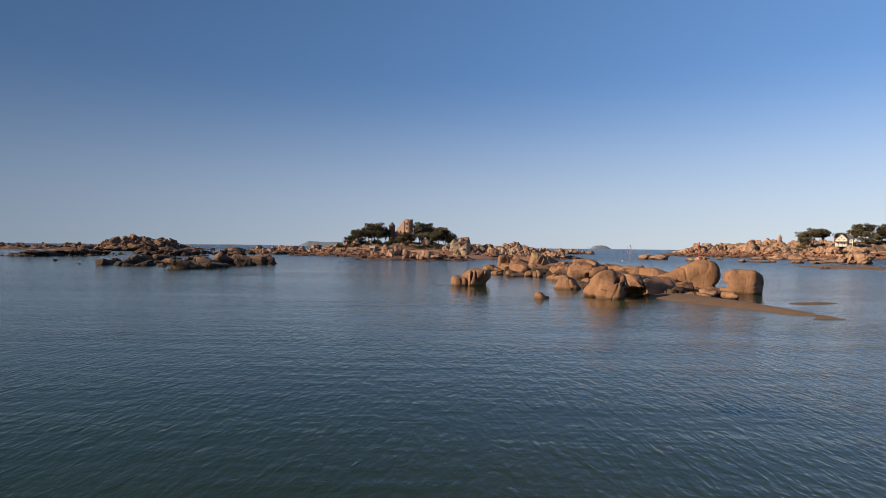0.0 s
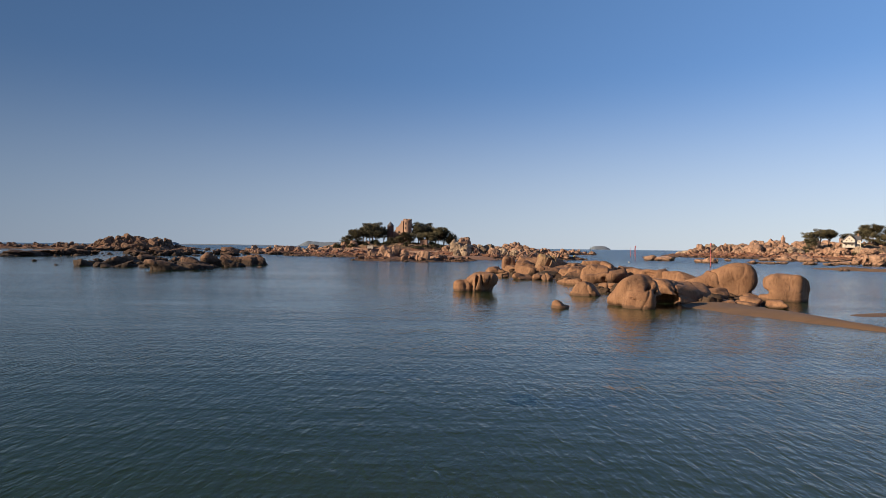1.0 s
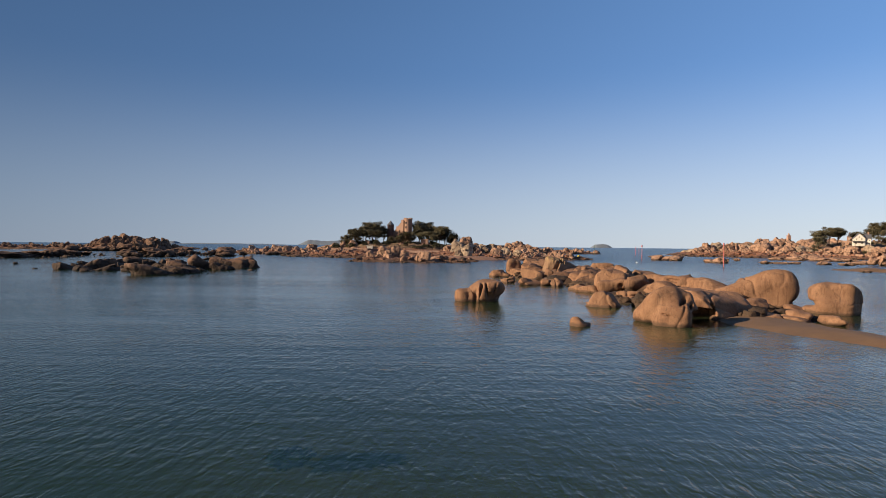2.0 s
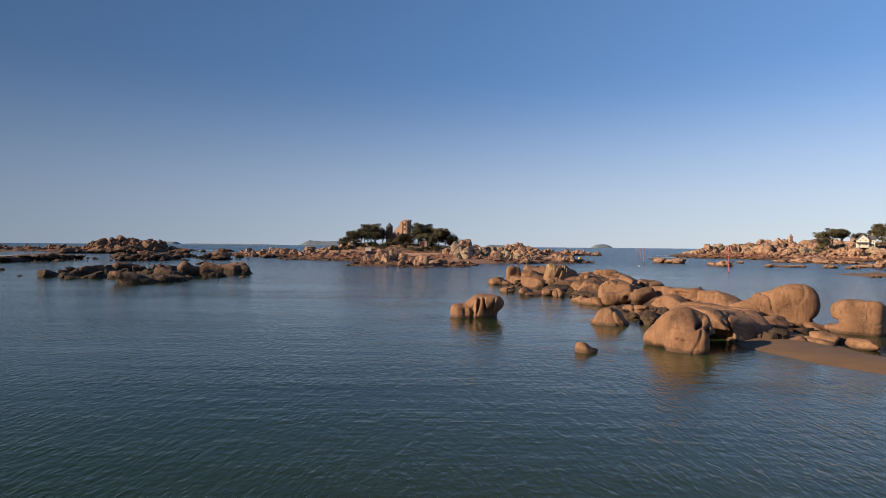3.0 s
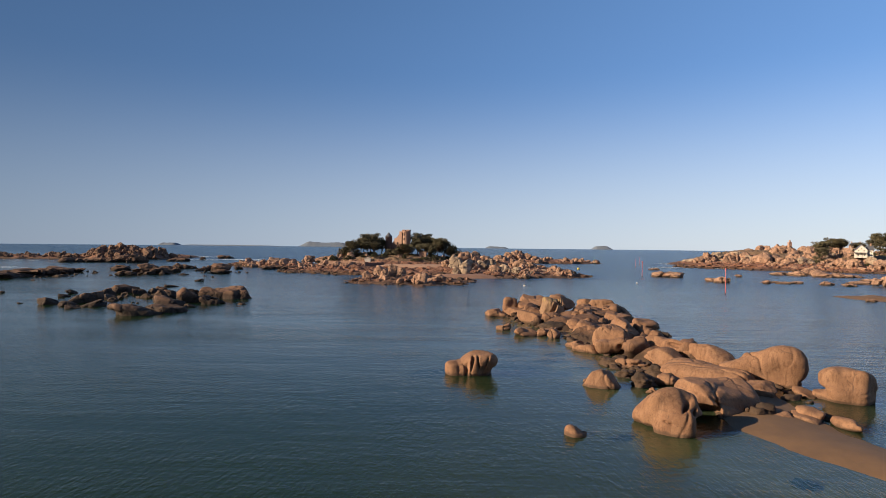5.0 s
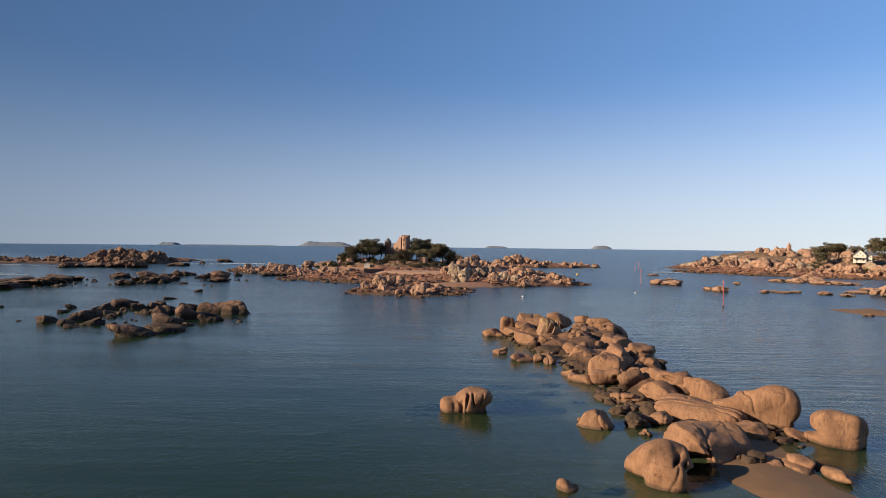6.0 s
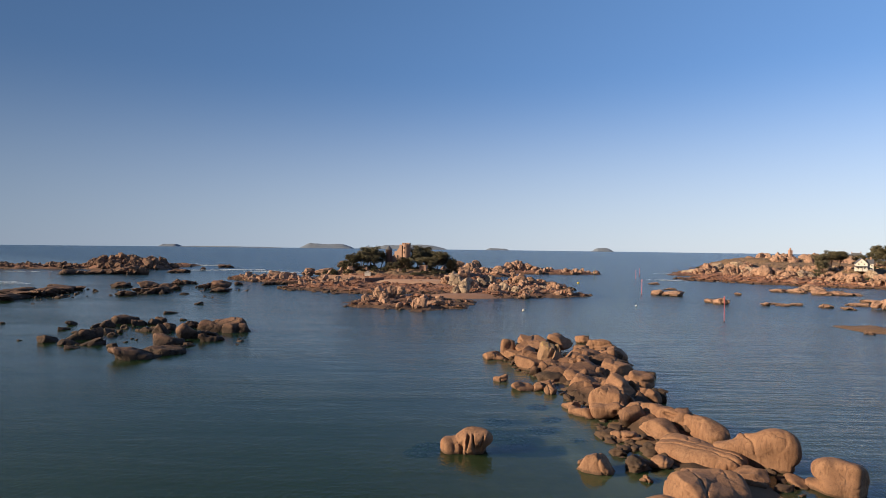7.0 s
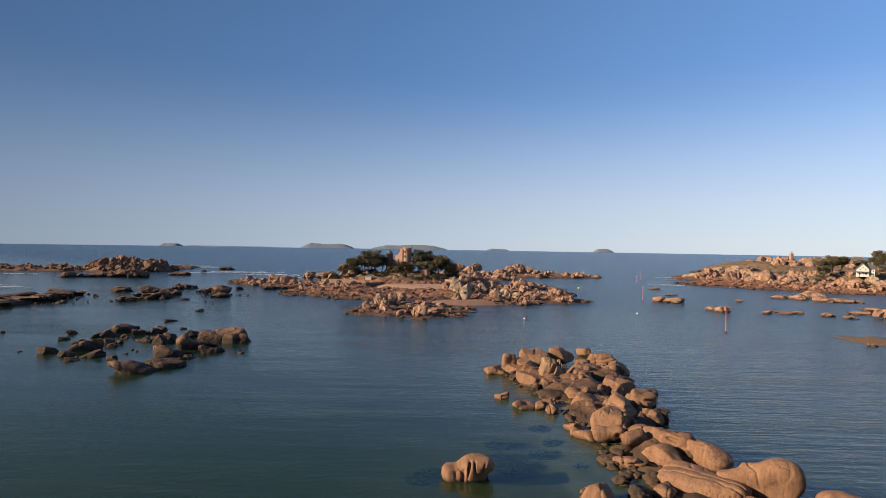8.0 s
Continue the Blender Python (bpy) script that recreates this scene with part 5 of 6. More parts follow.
sculpted(26.2, 100.1, -28, [(-0.4, 0, 1.4, 2.3, 1.7, 1.35), (1.6, 0.3, 1.5, 1.5, 1.5, 1.3)], [(-0.8, -0.9, 2.9, 0.7, 0.9, 0.45), (0.6, -1.6, 0.6, 2.6, 0.9, 0.25)], [(0.8, 0, 1.5, 1, 0, 0.3, 0.2)], 33, PINK, 0.35, 0.28, 0.11, None, 2.8, 4, 0.0, 0.25, 0.3, 0.06)
sculpted(24.2, 107.2, -16, [(-0.6, 0, 1.3, 2.6, 3.6, 1.75, 8, 16, 0), (1.8, -0.4, 1.1, 2.1, 2.8, 1.45, 0, 10, 0), (-1.7, -1.8, 2.1, 0.9, 1.0, 0.8)], [(2.6, -2.2, 1.9, 0.5, 1.6, 1.2)],
         [(0.9, 0, 1.8, 1, 0.25, -0.5, 0.24), (1.9, 0, 1.8, 1, 0.25, -0.5, 0.28), (2.8, 0, 1.5, 1, 0.25, -0.5, 0.28), (0, -1, 2.6, 0.2, -0.4, 1, 0.12)], 25, "large cracked pink granite boulder in the reef's middle", 0.4, 0.3, 0.12, None, 2.8, 5, 0.0, 0.26, 0.3, 0.07)
sculpted(22.3, 101.9, -12, [(-0.5, 0, 0.95, 1.7, 1.5, 1.0), (1.2, 0.2, 1.3, 1.1, 1.3, 0.9, 0, -20, 0)], [(1.3, -1.2, 1.2, 0.4, 0.6, 0.4), (1.9, -0.8, 0.2, 0.9, 1.4, 0.6)], [], 26, PINK, 0.4, 0.22, 0.1)
sculpted(16.6, 82.6, -14, [(-0.1, 0.1, 0.6, 1.55, 1.5, 1.15), (0.9, 0.2, 0.5, 0.85, 1.1, 0.85), (-1.6, 0.3, -0.1, 0.9, 0.7, 0.4)], [(0.75, -1.5, 0.7, 0.1, 0.5, 0.35, 0, 20, 0)], [(0.4, 0, 0.6, 1, 0, 0.4, 0.1)], 42, PINK, 0.6, 0.3, 0.09, None, 2.7, 4)
sculpted(10.1, 66.7, -14, [(-0.25, 0, 0.15, 0.6, 0.6, 0.62, 0, 22, 0), (0.35, -0.1, 0.0, 0.65, 0.5, 0.32)], [], [], 59, "small wedge-shaped granite rock barely out of the water", 0.3, 0.12, 0.06)
sculpted(21.3, 136.6, -9, [(-1.6, 0.2, 2.6, 2.1, 1.9, 1.9, 0, 12, 0), (1.5, 0.6, 3.4, 1.9, 1.5, 1.5), (0.5, -1.6, 1.2, 1.5, 1.5, 2.0), (-0.8, 0, 0.6, 2.8, 2.0, 1.2), (2.4, 0.6, 4.2, 0.9, 0.9, 0.9)],
         [(0.6, -0.9, 4.9, 0.1, 1.0, 0.9, 0, 14, 0), (1.2, -0.8, 5.0, 0.08, 1.1, 0.8, 0, 6, 0), (2.0, -0.6, 5.2, 0.12, 1.4, 0.7, 0, -10, 0), (-0.4, -1.8, 2.8, 0.25, 0.8, 1.3, 0, 20, 0), (1.6, -2.6, 1.5, 0.35, 0.6, 0.4), (1.9, -2.0, 2.7, 0.6, 0.8, 0.35), (3.2, 0, 1.4, 1.3, 2.0, 1.3)],
         [(0.2, 0, 3, 1, 0, 0.3, 0.2), (-1.4, 0, 2.8, 1, 0.2, -0.3, 0.14)], 12, "tall fluted granite crest with yellow lichen on its top", 0.45, 0.3, 0.12, MAT_CREST, 2.8, 5, 0.0, 0.3, 0.2, 0.06)
# near: the smaller boulders
boulder(NEAR, 9.8, 123.3, 0.0, 2.5, 2.1, 1.1, 15, PEAK, 4, 2)
boulder(NEAR, 9.7, 144.0, 0.0, 3.5, 2.9, 1.3, -4, EGG, 4, 3)
boulder(NEAR, 13.1, 146.5, 0.3, 2.8, 2.0, 3.4, 5, POST, 4, 4)
boulder(NEAR, 13.9, 143.7, 0.0, 5.0, 3.1, 2.1, -31, EGG, 4, 5)
boulder(NEAR, 17.4, 135.3, 0.0, 6.0, 4.0, 1.9, -8, EGG, 4, 6)
boulder(NEAR, 17.7, 141.1, 0.4, 4.4, 3.7, 2.2, -18, BLOCK, 4, 7)
boulder(NEAR, 18.0, 146.5, 1.0, 5.5, 4.6, 2.8, -8, BLOCK, 4, 8)
boulder(NEAR, 19.6, 151.2, 2.0, 5.2, 4.3, 2.0, 7, BLOCK, 4, 9)
boulder(NEAR, 26.0, 155.3, 1.0, 5.0, 4.1, 2.8, -11, BLOCK, 4, 13)
boulder(NEAR, 32.9, 166.3, 0.0, 3.6, 3.0, 2.1, -12, EGG, 4, 14)
boulder(NEAR, 34.2, 153.0, 0.4, 5.5, 3.4, 2.7, -9, BLOCK, 4, 15)
boulder(NEAR, 28.6, 144.0, 0.2, 5.7, 5.9, 2.3, -13, SLAB, 4, 16)
boulder(NEAR, 26.1, 136.7, 0.3, 3.6, 3.0, 2.3, -12, EGG, 4, 17)
boulder(NEAR, 34.2, 145.7, 0.0, 5.8, 6.0, 2.4, -15, SLAB, 4, 18)
boulder(NEAR, 12.6, 117.7, 0.0, 3.5, 2.9, 0.9, -7, EGG, 4, 19)
boulder(NEAR, 15.7, 117.8, 0.0, 2.0, 1.6, 1.0, -9, EGG, 4, 20)
boulder(NEAR, 17.3, 119.2, 0.0, 3.2, 2.6, 1.1, -29, PEAK, 4, 21)
boulder(NEAR, 17.2, 115.3, 0.0, 2.0, 1.7, 1.5, -10, PEAK, 4, 22)
boulder(NEAR, 22.8, 124.4, 0.0, 3.2, 2.7, 1.9, -2, BLOCK, 4, 23)
boulder(NEAR, 23.9, 118.9, 0.0, 4.7, 5.3, 2.4, -13, SLAB, 4, 24)
boulder(NEAR, 27.4, 112.1, 0.2, 4.9, 6.5, 3.1, -36, STRATA, 5, 27)
boulder(NEAR, 32.8, 120.9, 0.0, 4.1, 4.2, 2.7, -38, STRATA, 4, 28)
boulder(NEAR, 31.4, 130.7, 0.0, 5.3, 6.5, 2.6, -15, SLAB, 4, 29)
boulder(NEAR, 31.6, 111.3, 0.0, 3.5, 3.3, 2.9, -44, PEAK, 4, 30)
boulder(NEAR, 19.4, 103.6, 0.0, 4.2, 2.4, 1.2, -48, SLAB, 4, 31)
boulder(NEAR, 18.6, 107.4, 0.0, 2.6, 2.0, 0.9, -40, SLAB, 4, 71)
boulder(NEAR, 22.7, 93.0, 0.0, 3.2, 2.6, 1.3, -17, BLOCK, 5, 32)
boulder(NEAR, 27.7, 93.3, 0.0, 6.2, 3.0, 1.5, -57, BLOCK, 4, 35)
boulder(NEAR, 20.7, 80.2, 0.0, 1.1, 1.0, 0.6, -18, EGG, 4, 40)
boulder(NEAR, 23.8, 84.6, 0.0, 2.5, 1.8, 1.2, -20, EGG, 4, 41)
boulder(NEAR, 15.5, 84.8, 0.0, 1.6, 1.5, 0.3, -13, EGG, 4, 43)
boulder(NEAR, 31.5, 72.1, 0.0, 1.9, 1.6, 0.9, -51, EGG, 4, 47)
boulder(NEAR, 32.6, 69.9, 0.0, 3.1, 1.6, 0.6, -81, EGG, 4, 48)
boulder(NEAR, 35.7, 80.3, 0.0, 2.9, 1.6, 0.5, -60, EGG, 4, 49)
boulder(NEAR, 28.9, 72.9, 0.0, 3.6, 1.6, 0.8, -86, BLOCK, 4, 50)
boulder(NEAR, 31.4, 80.1, 0.0, 5.1, 2.2, 1.4, -93, BLOCK, 4, 51)
boulder(NEAR, 30.5, 71.7, 0.0, 3.3, 1.6, 0.5, -88, EGG, 4, 52)
boulder(NEAR, 20.8, 83.1, -0.2, 2.6, 2.4, 1.7, -18, WEED, 4, 53)
boulder(NEAR, 23.5, 88.5, -0.1, 1.9, 1.7, 1.4, -18, WEED, 4, 54)
boulder(NEAR, 20.9, 93.9, -0.2, 4.0, 3.3, 1.1, -15, WEED, 4, 55)
boulder(NEAR, 20.1, 87.9, -0.2, 2.3, 1.9, 0.9, -16, WEED, 4, 56)
boulder(NEAR, 18.9, 125.3, -0.2, 6.7, 5.5, 1.6, -10, WEED, 4, 57)
boulder(NEAR, 22.9, 115.6, -0.2, 3.9, 3.3, 1.4, -13, WEED, 4, 58)
boulder(NEAR, 32.6, 111.8, -0.1, 3.4, 3.5, 2.0, -19, WEED, 4, 60)
boulder(NEAR, 33.8, 133.2, 0.0, 3.6, 3.8, 2.1, -16, WEED, 4, 61)
boulder(NEAR, 32.4, 154.1, 0.0, 3.9, 4.1, 1.8, -13, WEED, 4, 62)
boulder(NEAR, 30.7, 83.8, -0.1, 2.3, 2.4, 1.4, -25, SLAB, 4, 63)
boulder(NEAR, 27.3, 127.9, 0.0, 4.7, 4.9, 1.6, -14, SLAB, 4, 64)
boulder(NEAR, 26.0, 122.6, 0.0, 2.4, 2.5, 1.2, -14, WEED, 4, 65)
boulder(NEAR, 36.9, 128.9, 0.0, 3.4, 2.8, 0.9, -18, WEED, 4, 66)
boulder(NEAR, 34.8, 116.5, 0.0, 3.0, 2.5, 0.8, -19, WEED, 4, 67)

# left
boulder(LEFT, -86.9, 161.3, 0.0, 7.3, 3.3, 2.9, 32, BLOCK, 4, 68)
boulder(LEFT, -92.1, 156.0, 0.0, 3.7, 2.6, 1.6, 34, EGG, 4, 69)
boulder(LEFT, -85.6, 153.7, 0.0, 3.5, 2.1, 1.4, 33, SLAB, 4, 70)
boulder(LEFT, -81.2, 153.1, 0.0, 5.6, 2.8, 1.1, 32, SLAB, 4, 71)
boulder(LEFT, -80.8, 148.7, 0.0, 3.4, 1.7, 0.6, 32, SLAB, 4, 72)
boulder(LEFT, -92.5, 189.6, 0.0, 6.4, 4.5, 2.8, 29, PEAK, 4, 73)
boulder(LEFT, -93.0, 181.3, 0.0, 3.5, 2.5, 2.0, 30, EGG, 4, 74)
boulder(LEFT, -95.9, 179.8, 0.0, 3.2, 2.3, 1.1, 31, SLAB, 4, 75)
boulder(LEFT, -105.5, 184.6, 0.0, 3.1, 1.9, 1.2, 33, EGG, 4, 76)
boulder(LEFT, -100.8, 174.9, 0.0, 2.2, 1.3, 1.0, 33, SLAB, 4, 77)
boulder(LEFT, -86.3, 186.6, 0.0, 4.2, 3.3, 1.5, 28, BLOCK, 4, 78)
boulder(LEFT, -83.5, 187.7, 0.0, 3.2, 2.6, 2.0, 27, BLOCK, 4, 79)
boulder(LEFT, -82.9, 190.1, 0.0, 3.7, 3.0, 2.2, 26, PEAK, 4, 80)
boulder(LEFT, -78.0, 174.5, 0.0, 3.6, 2.5, 1.3, 27, EGG, 4, 81)
boulder(LEFT, -73.3, 171.5, 0.0, 3.3, 2.7, 3.1, 26, BLOCK, 4, 82)
boulder(LEFT, -73.7, 176.8, 0.0, 3.2, 2.6, 3.1, 25, BLOCK, 4, 83)
boulder(LEFT, -64.3, 155.8, 0.0, 6.8, 4.8, 2.2, 26, EGG, 4, 84)
boulder(LEFT, -61.5, 140.0, 0.0, 9.0, 6.0, 1.7, 48, STRATA, 4, 85)
boulder(LEFT, -59.3, 144.6, 0.0, 6.3, 5.0, 1.9, 26, SLAB, 4, 86)
boulder(LEFT, -64.0, 165.1, 0.0, 5.3, 4.3, 3.8, 24, EGG, 4, 87)
boulder(LEFT, -70.4, 183.1, 0.0, 3.4, 2.7, 2.4, 24, BLOCK, 4, 88)
boulder(LEFT, -62.5, 176.8, 0.0, 6.8, 5.4, 3.1, 22, BLOCK, 4, 89)
boulder(LEFT, -60.4, 184.0, 0.0, 8.7, 6.1, 3.3, 20, SLAB, 4, 90)
boulder(LEFT, -56.8, 176.8, 0.0, 5.1, 4.1, 3.1, 20, BLOCK, 4, 91)
boulder(LEFT, -59.9, 166.1, 0.0, 5.6, 3.9, 1.6, 23, SLAB, 4, 92)
boulder(LEFT, -56.0, 161.5, 0.0, 5.1, 3.0, 1.5, 22, SLAB, 4, 93)
boulder(LEFT, -95.6, 245.6, 0.0, 3.3, 2.3, 1.0, 23, EGG, 4, 94)
boulder(LEFT, -91.4, 215.4, 0.0, 4.3, 2.2, 0.8, 25, SLAB, 4, 95)
boulder(LEFT, -79.8, 197.8, 0.0, 1.5, 1.2, 0.9, 24, EGG, 4, 96)
boulder(LEFT, -99.5, 157.3, 0.0, 1.4, 0.7, 0.4, 36, SLAB, 4, 97)
boulder(LEFT, -74.7, 157.1, 0.0, 1.4, 0.8, 0.3, 29, SLAB, 4, 98)
boulder(LEFT, -73.4, 160.8, 0.0, 1.2, 0.7, 0.4, 28, SLAB, 4, 99)
boulder(LEFT, -48.3, 155.6, 0.0, 1.7, 0.8, 0.4, 20, SLAB, 4, 100)
boulder(LEFT, -125.0, 184.9, 0.0, 1.4, 0.8, 0.7, 37, SLAB, 4, 101)
boulder(LEFT, -88.3, 172.6, 0.0, 2.2, 1.1, 0.7, 30, SLAB, 4, 102)

# skerry
boulder(SKERRY, -177.7, 254.2, 0.0, 24.9, 14.0, 2.6, 80, STRATA, 4, 102)
boulder(SKERRY, -181.9, 283.9, 0.0, 53.8, 13.0, 3.0, 100, STRATA, 4, 103)
boulder(SKERRY, -197.7, 285.7, 0.0, 19.3, 11.0, 2.2, 84, BLOCK, 4, 104)
boulder(SKERRY, -173.7, 271.7, 0.0, 8.8, 6.1, 3.2, 35, BLOCK, 3, 105)
boulder(SKERRY, -176.4, 287.6, 0.0, 8.2, 5.7, 2.6, 34, EGG, 3, 106)
boulder(SKERRY, -150.3, 316.5, 0.0, 11.7, 8.1, 4.3, 27, EGG, 4, 107)
boulder(SKERRY, -142.9, 277.9, 0.0, 10.1, 7.0, 2.2, 29, SLAB, 3, 108)
boulder(SKERRY, -170.8, 326.4, 0.0, 10.8, 7.5, 3.0, 29, PEAK, 3, 109)
boulder(SKERRY, -138.5, 291.6, 0.0, 16.6, 11.4, 3.0, 27, STRATA, 4, 110)
boulder(SKERRY, -138.1, 311.5, 0.0, 9.4, 6.6, 3.3, 26, BLOCK, 3, 111)
boulder(SKERRY, -151.1, 345.8, 0.0, 6.4, 4.5, 3.6, 25, EGG, 3, 112)
boulder(SKERRY, -148.8, 355.7, 0.0, 8.1, 5.7, 2.5, 24, BLOCK, 3, 113)
boulder(SKERRY, -120.0, 323.3, 0.0, 12.7, 8.8, 4.6, 22, LUMP, 4, 114)
boulder(SKERRY, -110.1, 304.1, 0.0, 8.8, 6.1, 2.3, 21, EGG, 3, 115)
boulder(SKERRY, -131.1, 329.4, 0.0, 3.9, 2.7, 1.7, 23, EGG, 3, 116)
boulder(SKERRY, -132.3, 403.2, 0.0, 16.5, 11.4, 3.1, 19, STRATA, 3, 117)
boulder(SKERRY, -119.3, 352.8, 0.0, 4.9, 3.4, 2.0, 20, EGG, 3, 118)
boulder(SKERRY, -216.5, 533.7, 0.0, 5.5, 3.8, 2.8, 23, EGG, 3, 119)
boulder(SKERRY, -220.8, 597.7, 0.0, 14.6, 10.2, 3.1, 21, SLAB, 3, 120)
boulder(SKERRY, -273.4, 442.5, 0.0, 17.2, 11.9, 3.8, 33, BLOCK, 3, 121)
boulder(SKERRY, -258.3, 447.5, 0.0, 17.6, 12.2, 3.5, 31, STRATA, 3, 122)
boulder(SKERRY, -244.1, 451.7, 0.0, 16.4, 11.4, 5.7, 30, LUMP, 3, 123)
boulder(SKERRY, -227.9, 448.1, 0.0, 13.4, 9.3, 7.5, 28, EGG, 3, 124)
boulder(SKERRY, -216.2, 487.1, 0.0, 18.2, 12.6, 3.1, 25, SLAB, 3, 125)
boulder(SKERRY, -103.6, 357.4, 0.0, 7.8, 5.4, 2.3, 17, EGG, 3, 126)
boulder(SKERRY, -94.8, 365.5, 0.0, 18.3, 9.0, 2.2, 16, SLAB, 3, 127)

# channel
boulder(CHANNEL, 105.9, 320.3, 0.0, 7.7, 5.3, 2.9, -19, EGG, 4, 128)
boulder(CHANNEL, 111.5, 316.1, 0.0, 10.3, 7.2, 2.8, -21, EGG, 4, 129)
boulder(CHANNEL, 115.4, 282.3, 0.0, 6.4, 4.5, 1.7, -24, SLAB, 3, 130)
boulder(CHANNEL, 116.7, 275.9, 0.0, 6.8, 4.7, 2.6, -24, EGG, 4, 131)
boulder(CHANNEL, 148.1, 327.0, 0.0, 3.5, 2.5, 1.6, -26, EGG, 3, 132)
boulder(CHANNEL, 132.7, 271.2, 0.0, 3.6, 2.5, 1.5, -28, EGG, 3, 133)
boulder(CHANNEL, 139.8, 277.1, 0.0, 6.1, 4.3, 0.8, -29, SLAB, 3, 134)
boulder(CHANNEL, 140.4, 271.0, 0.0, 6.5, 4.5, 1.0, -29, SLAB, 3, 135)
boulder(CHANNEL, 146.8, 273.9, 0.0, 6.1, 4.2, 1.0, -30, SLAB, 3, 136)
boulder(CHANNEL, 154.0, 264.9, 0.0, 5.1, 4.0, 1.6, -32, BLOCK, 3, 137)
boulder(CHANNEL, 158.5, 257.8, 0.0, 5.0, 3.4, 1.3, -34, EGG, 3, 138)
boulder(CHANNEL, 174.4, 274.3, 0.0, 9.1, 5.4, 1.4, -34, SLAB, 3, 139)
boulder(CHANNEL, 192.9, 290.8, 0.0, 12.4, 7.4, 1.5, -35, SLAB, 3, 140)
boulder(CHANNEL, 175.7, 259.6, 0.0, 12.1, 7.2, 4.8, -36, EGG, 3, 141)
boulder(CHANNEL, 185.1, 355.4, 0.0, 10.0, 7.0, 1.9, -29, EGG, 3, 142)
boulder(CHANNEL, 191.5, 349.7, 0.0, 10.6, 7.4, 2.9, -30, EGG, 3, 143)
boulder(CHANNEL, 209.4, 364.5, 0.0, 13.4, 9.3, 4.1, -31, EGG, 4, 144)
boulder(CHANNEL, 197.5, 337.5, 0.0, 10.2, 7.1, 3.0, -32, EGG, 3, 145)
boulder(CHANNEL, 205.0, 336.3, 0.0, 18.4, 9.1, 2.2, -33, SLAB, 3, 146)
boulder(CHANNEL, 118.5, 188.6, 0.0, 3.1, 2.1, 0.9, -35, EGG, 3, 147)
boulder(CHANNEL, 133.8, 412.1, 0.0, 6.6, 4.6, 1.4, -19, SLAB, 3, 148)
boulder(CHANNEL, 125.9, 361.4, 0.0, 6.4, 4.5, 1.2, -20, SLAB, 3, 149)

# island
boulder(ISLAND, -18.2, 238.9, 0.0, 3.1, 2.5, 2.5, 5, POST, 4, 150)
boulder(ISLAND, -11.2, 239.1, 0.0, 5.9, 4.6, 4.3, 3, BLOCK, 4, 151)
boulder(ISLAND, -6.0, 247.9, 0.0, 9.6, 6.6, 2.9, 2, EGG, 4, 152)
boulder(ISLAND, -28.2, 267.5, 1.0, 6.1, 4.9, 5.2, 7, EGG, 4, 153)
boulder(ISLAND, -25.1, 272.4, 1.0, 4.8, 3.8, 5.5, 6, LUMP, 4, 154)
boulder(ISLAND, -32.7, 286.2, 1.0, 4.0, 3.2, 2.9, 7, EGG, 3, 155)
boulder(ISLAND, -23.0, 300.0, 1.0, 5.9, 4.7, 3.2, 5, BLOCK, 3, 156)
boulder(ISLAND, -4.3, 268.8, 0.5, 3.8, 3.0, 2.3, 1, EGG, 3, 157)
boulder(ISLAND, 4.1, 338.8, 2.0, 9.4, 6.5, 8.3, -1, LUMP, 4, 158)
boulder(ISLAND, 6.5, 342.9, 6.0, 8.3, 6.6, 5.6, -1, BLOCK, 4, 159)
boulder(ISLAND, 7.9, 320.0, 1.5, 7.6, 6.0, 6.3, -1, EGG, 4, 160)
boulder(ISLAND, 6.5, 303.1, 1.0, 7.2, 5.7, 5.7, -1, LUMP, 4, 161)
boulder(ISLAND, 12.8, 320.1, 1.5, 4.7, 3.7, 5.2, -2, EGG, 3, 162)
boulder(ISLAND, 15.3, 325.8, 2.0, 7.2, 5.7, 5.5, -3, EGG, 3, 163)
boulder(ISLAND, 21.3, 346.9, 2.0, 9.1, 7.2, 5.8, -4, LUMP, 4, 164)
boulder(ISLAND, 21.3, 303.2, 1.0, 7.8, 6.2, 4.8, -4, SLAB, 3, 165)
boulder(ISLAND, 26.9, 316.4, 1.0, 7.3, 5.8, 4.8, -5, EGG, 4, 166)
boulder(ISLAND, 31.5, 305.6, 0.6, 5.1, 4.0, 4.2, -6, EGG, 3, 167)
boulder(ISLAND, 35.2, 304.5, 0.5, 5.1, 4.0, 3.7, -7, EGG, 3, 168)
boulder(ISLAND, 33.7, 290.4, 0.0, 5.3, 4.2, 2.6, -7, BLOCK, 3, 169)
boulder(ISLAND, 38.8, 301.7, 0.0, 4.5, 3.5, 3.0, -8, EGG, 3, 170)
boulder(ISLAND, 42.4, 305.3, 0.0, 4.8, 3.8, 1.4, -8, SLAB, 3, 171)
boulder(ISLAND, 51.3, 351.1, 0.0, 10.3, 7.1, 2.1, -9, SLAB, 3, 172)
boulder(ISLAND, 51.6, 346.2, 0.0, 5.9, 4.1, 2.2, -9, EGG, 3, 173)
boulder(ISLAND, 38.5, 391.1, 1.0, 6.7, 5.3, 5.8, -6, EGG, 4, 174)
boulder(ISLAND, 42.7, 383.3, 1.0, 9.8, 7.8, 6.8, -7, LUMP, 4, 175)
boulder(ISLAND, 48.9, 392.6, 0.8, 10.5, 8.3, 4.2, -7, BLOCK, 3, 176)
boulder(ISLAND, 59.3, 410.3, 0.0, 6.3, 5.0, 2.7, -9, EGG, 3, 177)
boulder(ISLAND, 62.4, 394.9, 0.0, 3.8, 3.0, 1.4, -9, SLAB, 3, 178)
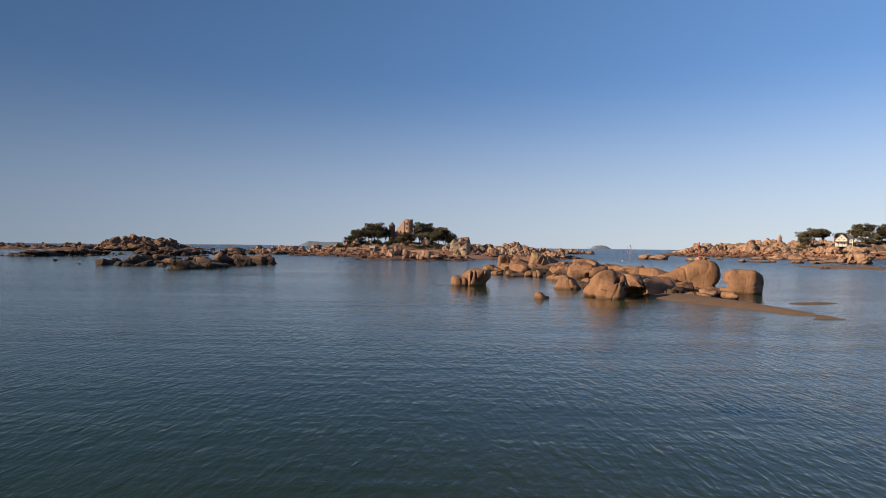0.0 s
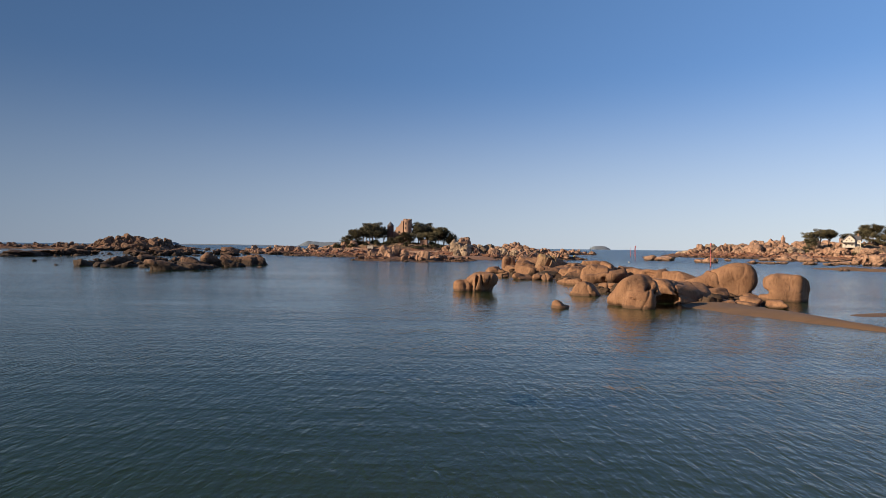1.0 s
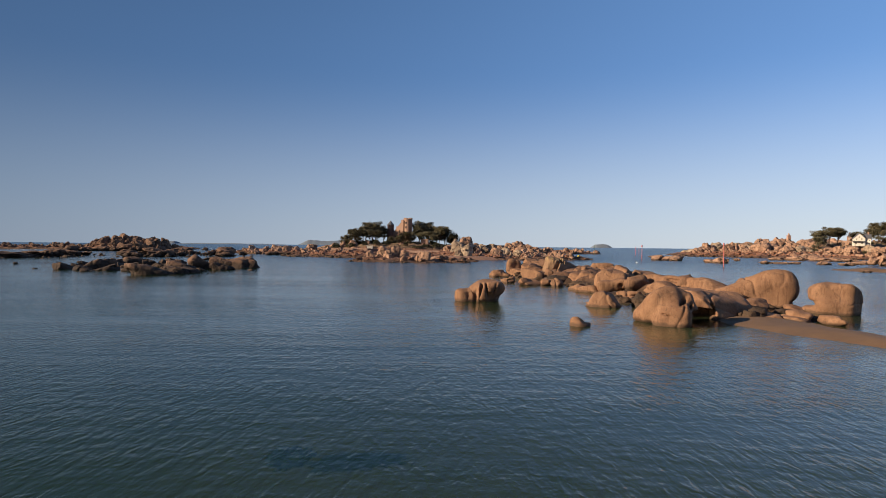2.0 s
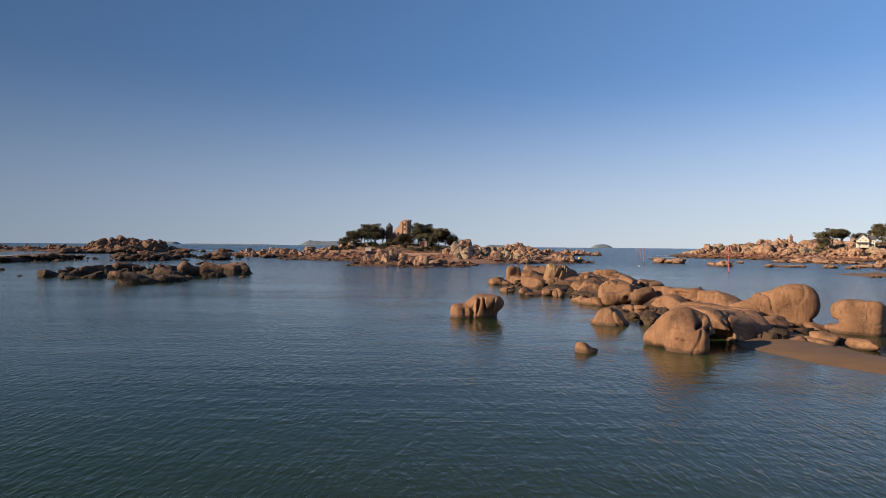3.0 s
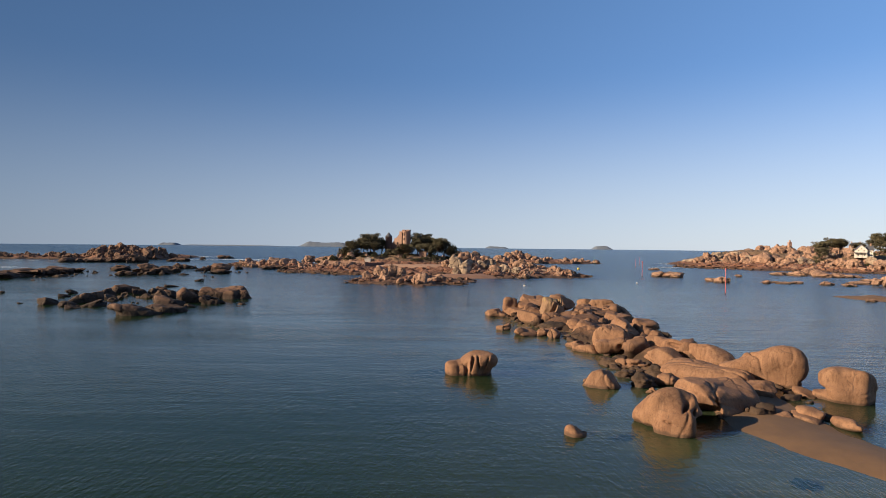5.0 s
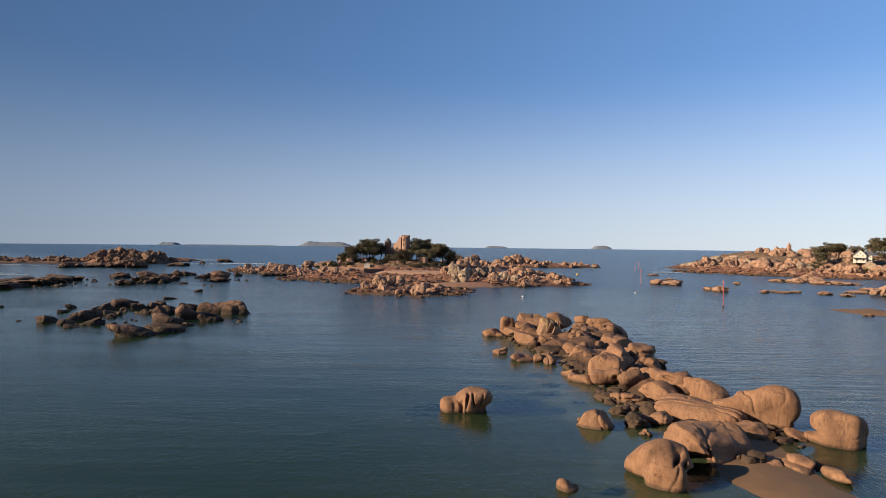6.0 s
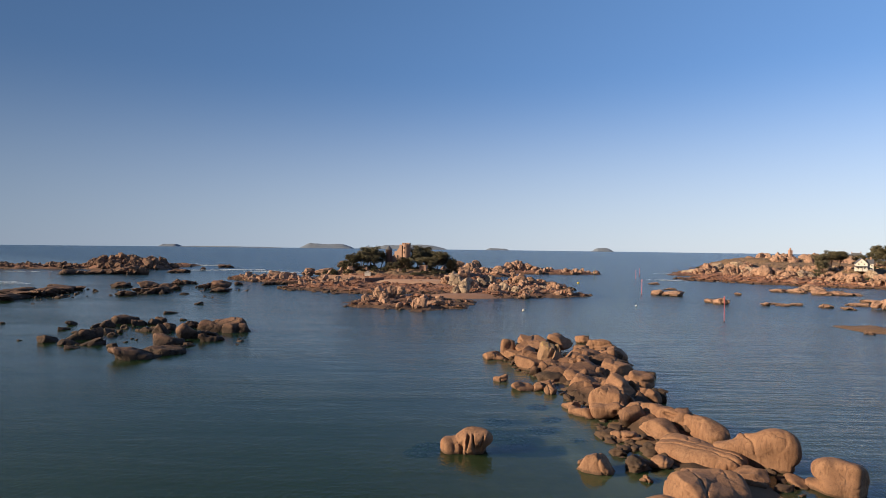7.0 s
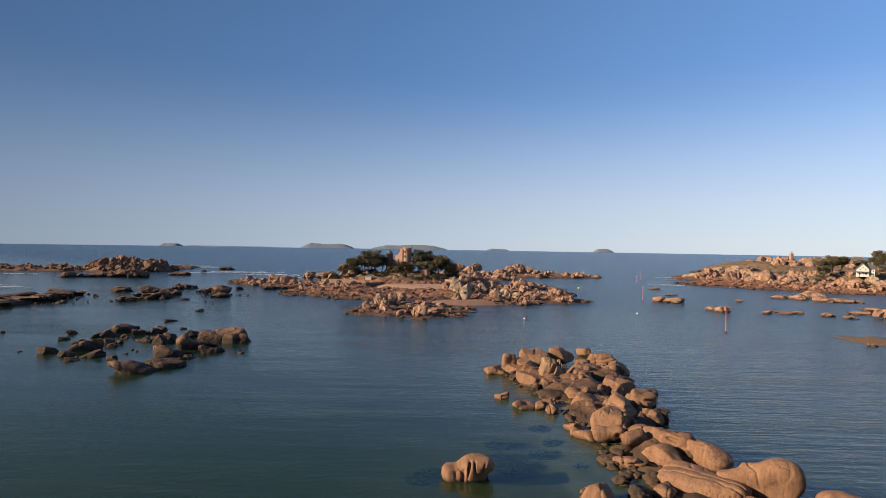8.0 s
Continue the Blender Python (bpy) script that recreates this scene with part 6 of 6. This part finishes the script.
boulder(ISLAND, 9.9, 613.4, 2.0, 11.0, 8.8, 7.5, -1, EGG, 3, 179)
boulder(ISLAND, 19.2, 603.5, 1.5, 14.5, 11.5, 6.4, -2, BLOCK, 3, 180)
boulder(ISLAND, 26.8, 654.2, 1.8, 10.7, 8.5, 7.6, -2, EGG, 3, 181)
boulder(ISLAND, 7.6, 522.6, 1.0, 15.2, 12.0, 7.9, -1, LUMP, 3, 182)
boulder(ISLAND, 29.0, 502.2, 0.5, 11.7, 9.3, 6.8, -3, EGG, 3, 183)
boulder(ISLAND, 62.1, 571.7, 2.0, 14.5, 11.5, 9.6, -6, LUMP, 4, 184)
boulder(ISLAND, 54.4, 567.4, 2.0, 9.8, 7.8, 7.8, -6, EGG, 3, 185)
boulder(ISLAND, 72.6, 586.4, 2.0, 12.0, 9.6, 6.7, -7, BLOCK, 3, 186)
boulder(ISLAND, 42.3, 543.6, 0.5, 15.1, 11.9, 6.5, -5, BLOCK, 3, 187)
boulder(ISLAND, 81.2, 576.9, 0.5, 14.7, 11.6, 5.6, -8, EGG, 3, 188)
boulder(ISLAND, 88.8, 558.2, 0.0, 14.2, 11.2, 5.0, -9, BLOCK, 3, 189)
boulder(ISLAND, 95.1, 557.6, 0.0, 5.7, 4.5, 2.9, -10, EGG, 3, 190)
boulder(ISLAND, -118.8, 417.3, 0.0, 11.4, 7.9, 5.9, 17, EGG, 4, 191)
boulder(ISLAND, -106.4, 408.9, 0.0, 12.3, 8.5, 5.4, 15, BLOCK, 3, 192)
boulder(ISLAND, -102.9, 450.0, 1.5, 8.9, 6.2, 5.1, 14, EGG, 3, 193)
boulder(ISLAND, -95.8, 461.7, 1.5, 14.6, 10.1, 5.1, 12, LUMP, 3, 194)
boulder(ISLAND, -96.0, 546.4, 4.0, 9.2, 7.3, 5.4, 10, EGG, 3, 195)
boulder(ISLAND, -95.9, 574.4, 5.0, 7.6, 6.1, 4.9, 10, EGG, 3, 196)
boulder(ISLAND, -31.3, 412.8, 4.0, 11.5, 9.1, 5.2, 5, EGG, 3, 197)
boulder(ISLAND, -2.1, 350.6, 2.5, 5.8, 4.6, 4.4, 1, EGG, 3, 198)
boulder(ISLAND, 2.8, 301.8, 1.5, 4.1, 3.3, 3.1, -0, BLOCK, 3, 199)

# headland
boulder(HEADLAND, 230.9, 554.5, 2.0, 13.4, 10.7, 9.4, -23, EGG, 4, 200)
boulder(HEADLAND, 241.0, 558.0, 2.0, 14.8, 11.8, 9.9, -24, EGG, 4, 201)
boulder(HEADLAND, 263.5, 585.0, 2.0, 13.8, 11.0, 8.9, -25, LUMP, 4, 202)
boulder(HEADLAND, 229.7, 501.4, 2.0, 9.8, 7.8, 9.8, -25, BLOCK, 4, 203)
boulder(HEADLAND, 278.4, 599.1, 7.0, 15.9, 12.7, 5.3, -26, BLOCK, 3, 204)
boulder(HEADLAND, 314.5, 657.1, 7.0, 14.9, 11.8, 4.6, -26, SLAB, 3, 205)
boulder(HEADLAND, 260.2, 545.8, 2.0, 17.0, 13.5, 9.1, -26, BLOCK, 4, 206)
boulder(HEADLAND, 255.6, 526.3, 2.0, 14.6, 11.5, 7.4, -27, BLOCK, 3, 207)
boulder(HEADLAND, 238.6, 471.2, 2.0, 23.4, 18.5, 10.6, -28, DOME, 4, 208)
boulder(HEADLAND, 228.6, 480.9, 1.5, 13.4, 10.7, 5.8, -26, BLOCK, 3, 209)
boulder(HEADLAND, 219.9, 569.9, 0.5, 13.6, 10.8, 4.9, -22, SLAB, 3, 210)
boulder(HEADLAND, 220.2, 550.5, 1.0, 10.8, 8.6, 5.8, -23, BLOCK, 3, 211)
boulder(HEADLAND, 248.6, 458.1, 2.0, 12.9, 10.2, 6.8, -30, EGG, 3, 212)
boulder(HEADLAND, 259.5, 458.6, 3.0, 15.1, 12.0, 6.3, -31, EGG, 3, 213)
boulder(HEADLAND, 267.5, 430.0, 3.0, 14.1, 11.2, 5.9, -33, EGG, 3, 214)
boulder(HEADLAND, 268.4, 418.6, 3.0, 11.4, 9.1, 5.8, -34, BLOCK, 3, 215)
boulder(HEADLAND, 304.4, 450.2, 3.0, 11.1, 8.8, 7.1, -35, BLOCK, 3, 216)
boulder(HEADLAND, 278.9, 407.4, 2.5, 11.1, 8.8, 6.3, -36, EGG, 3, 217)
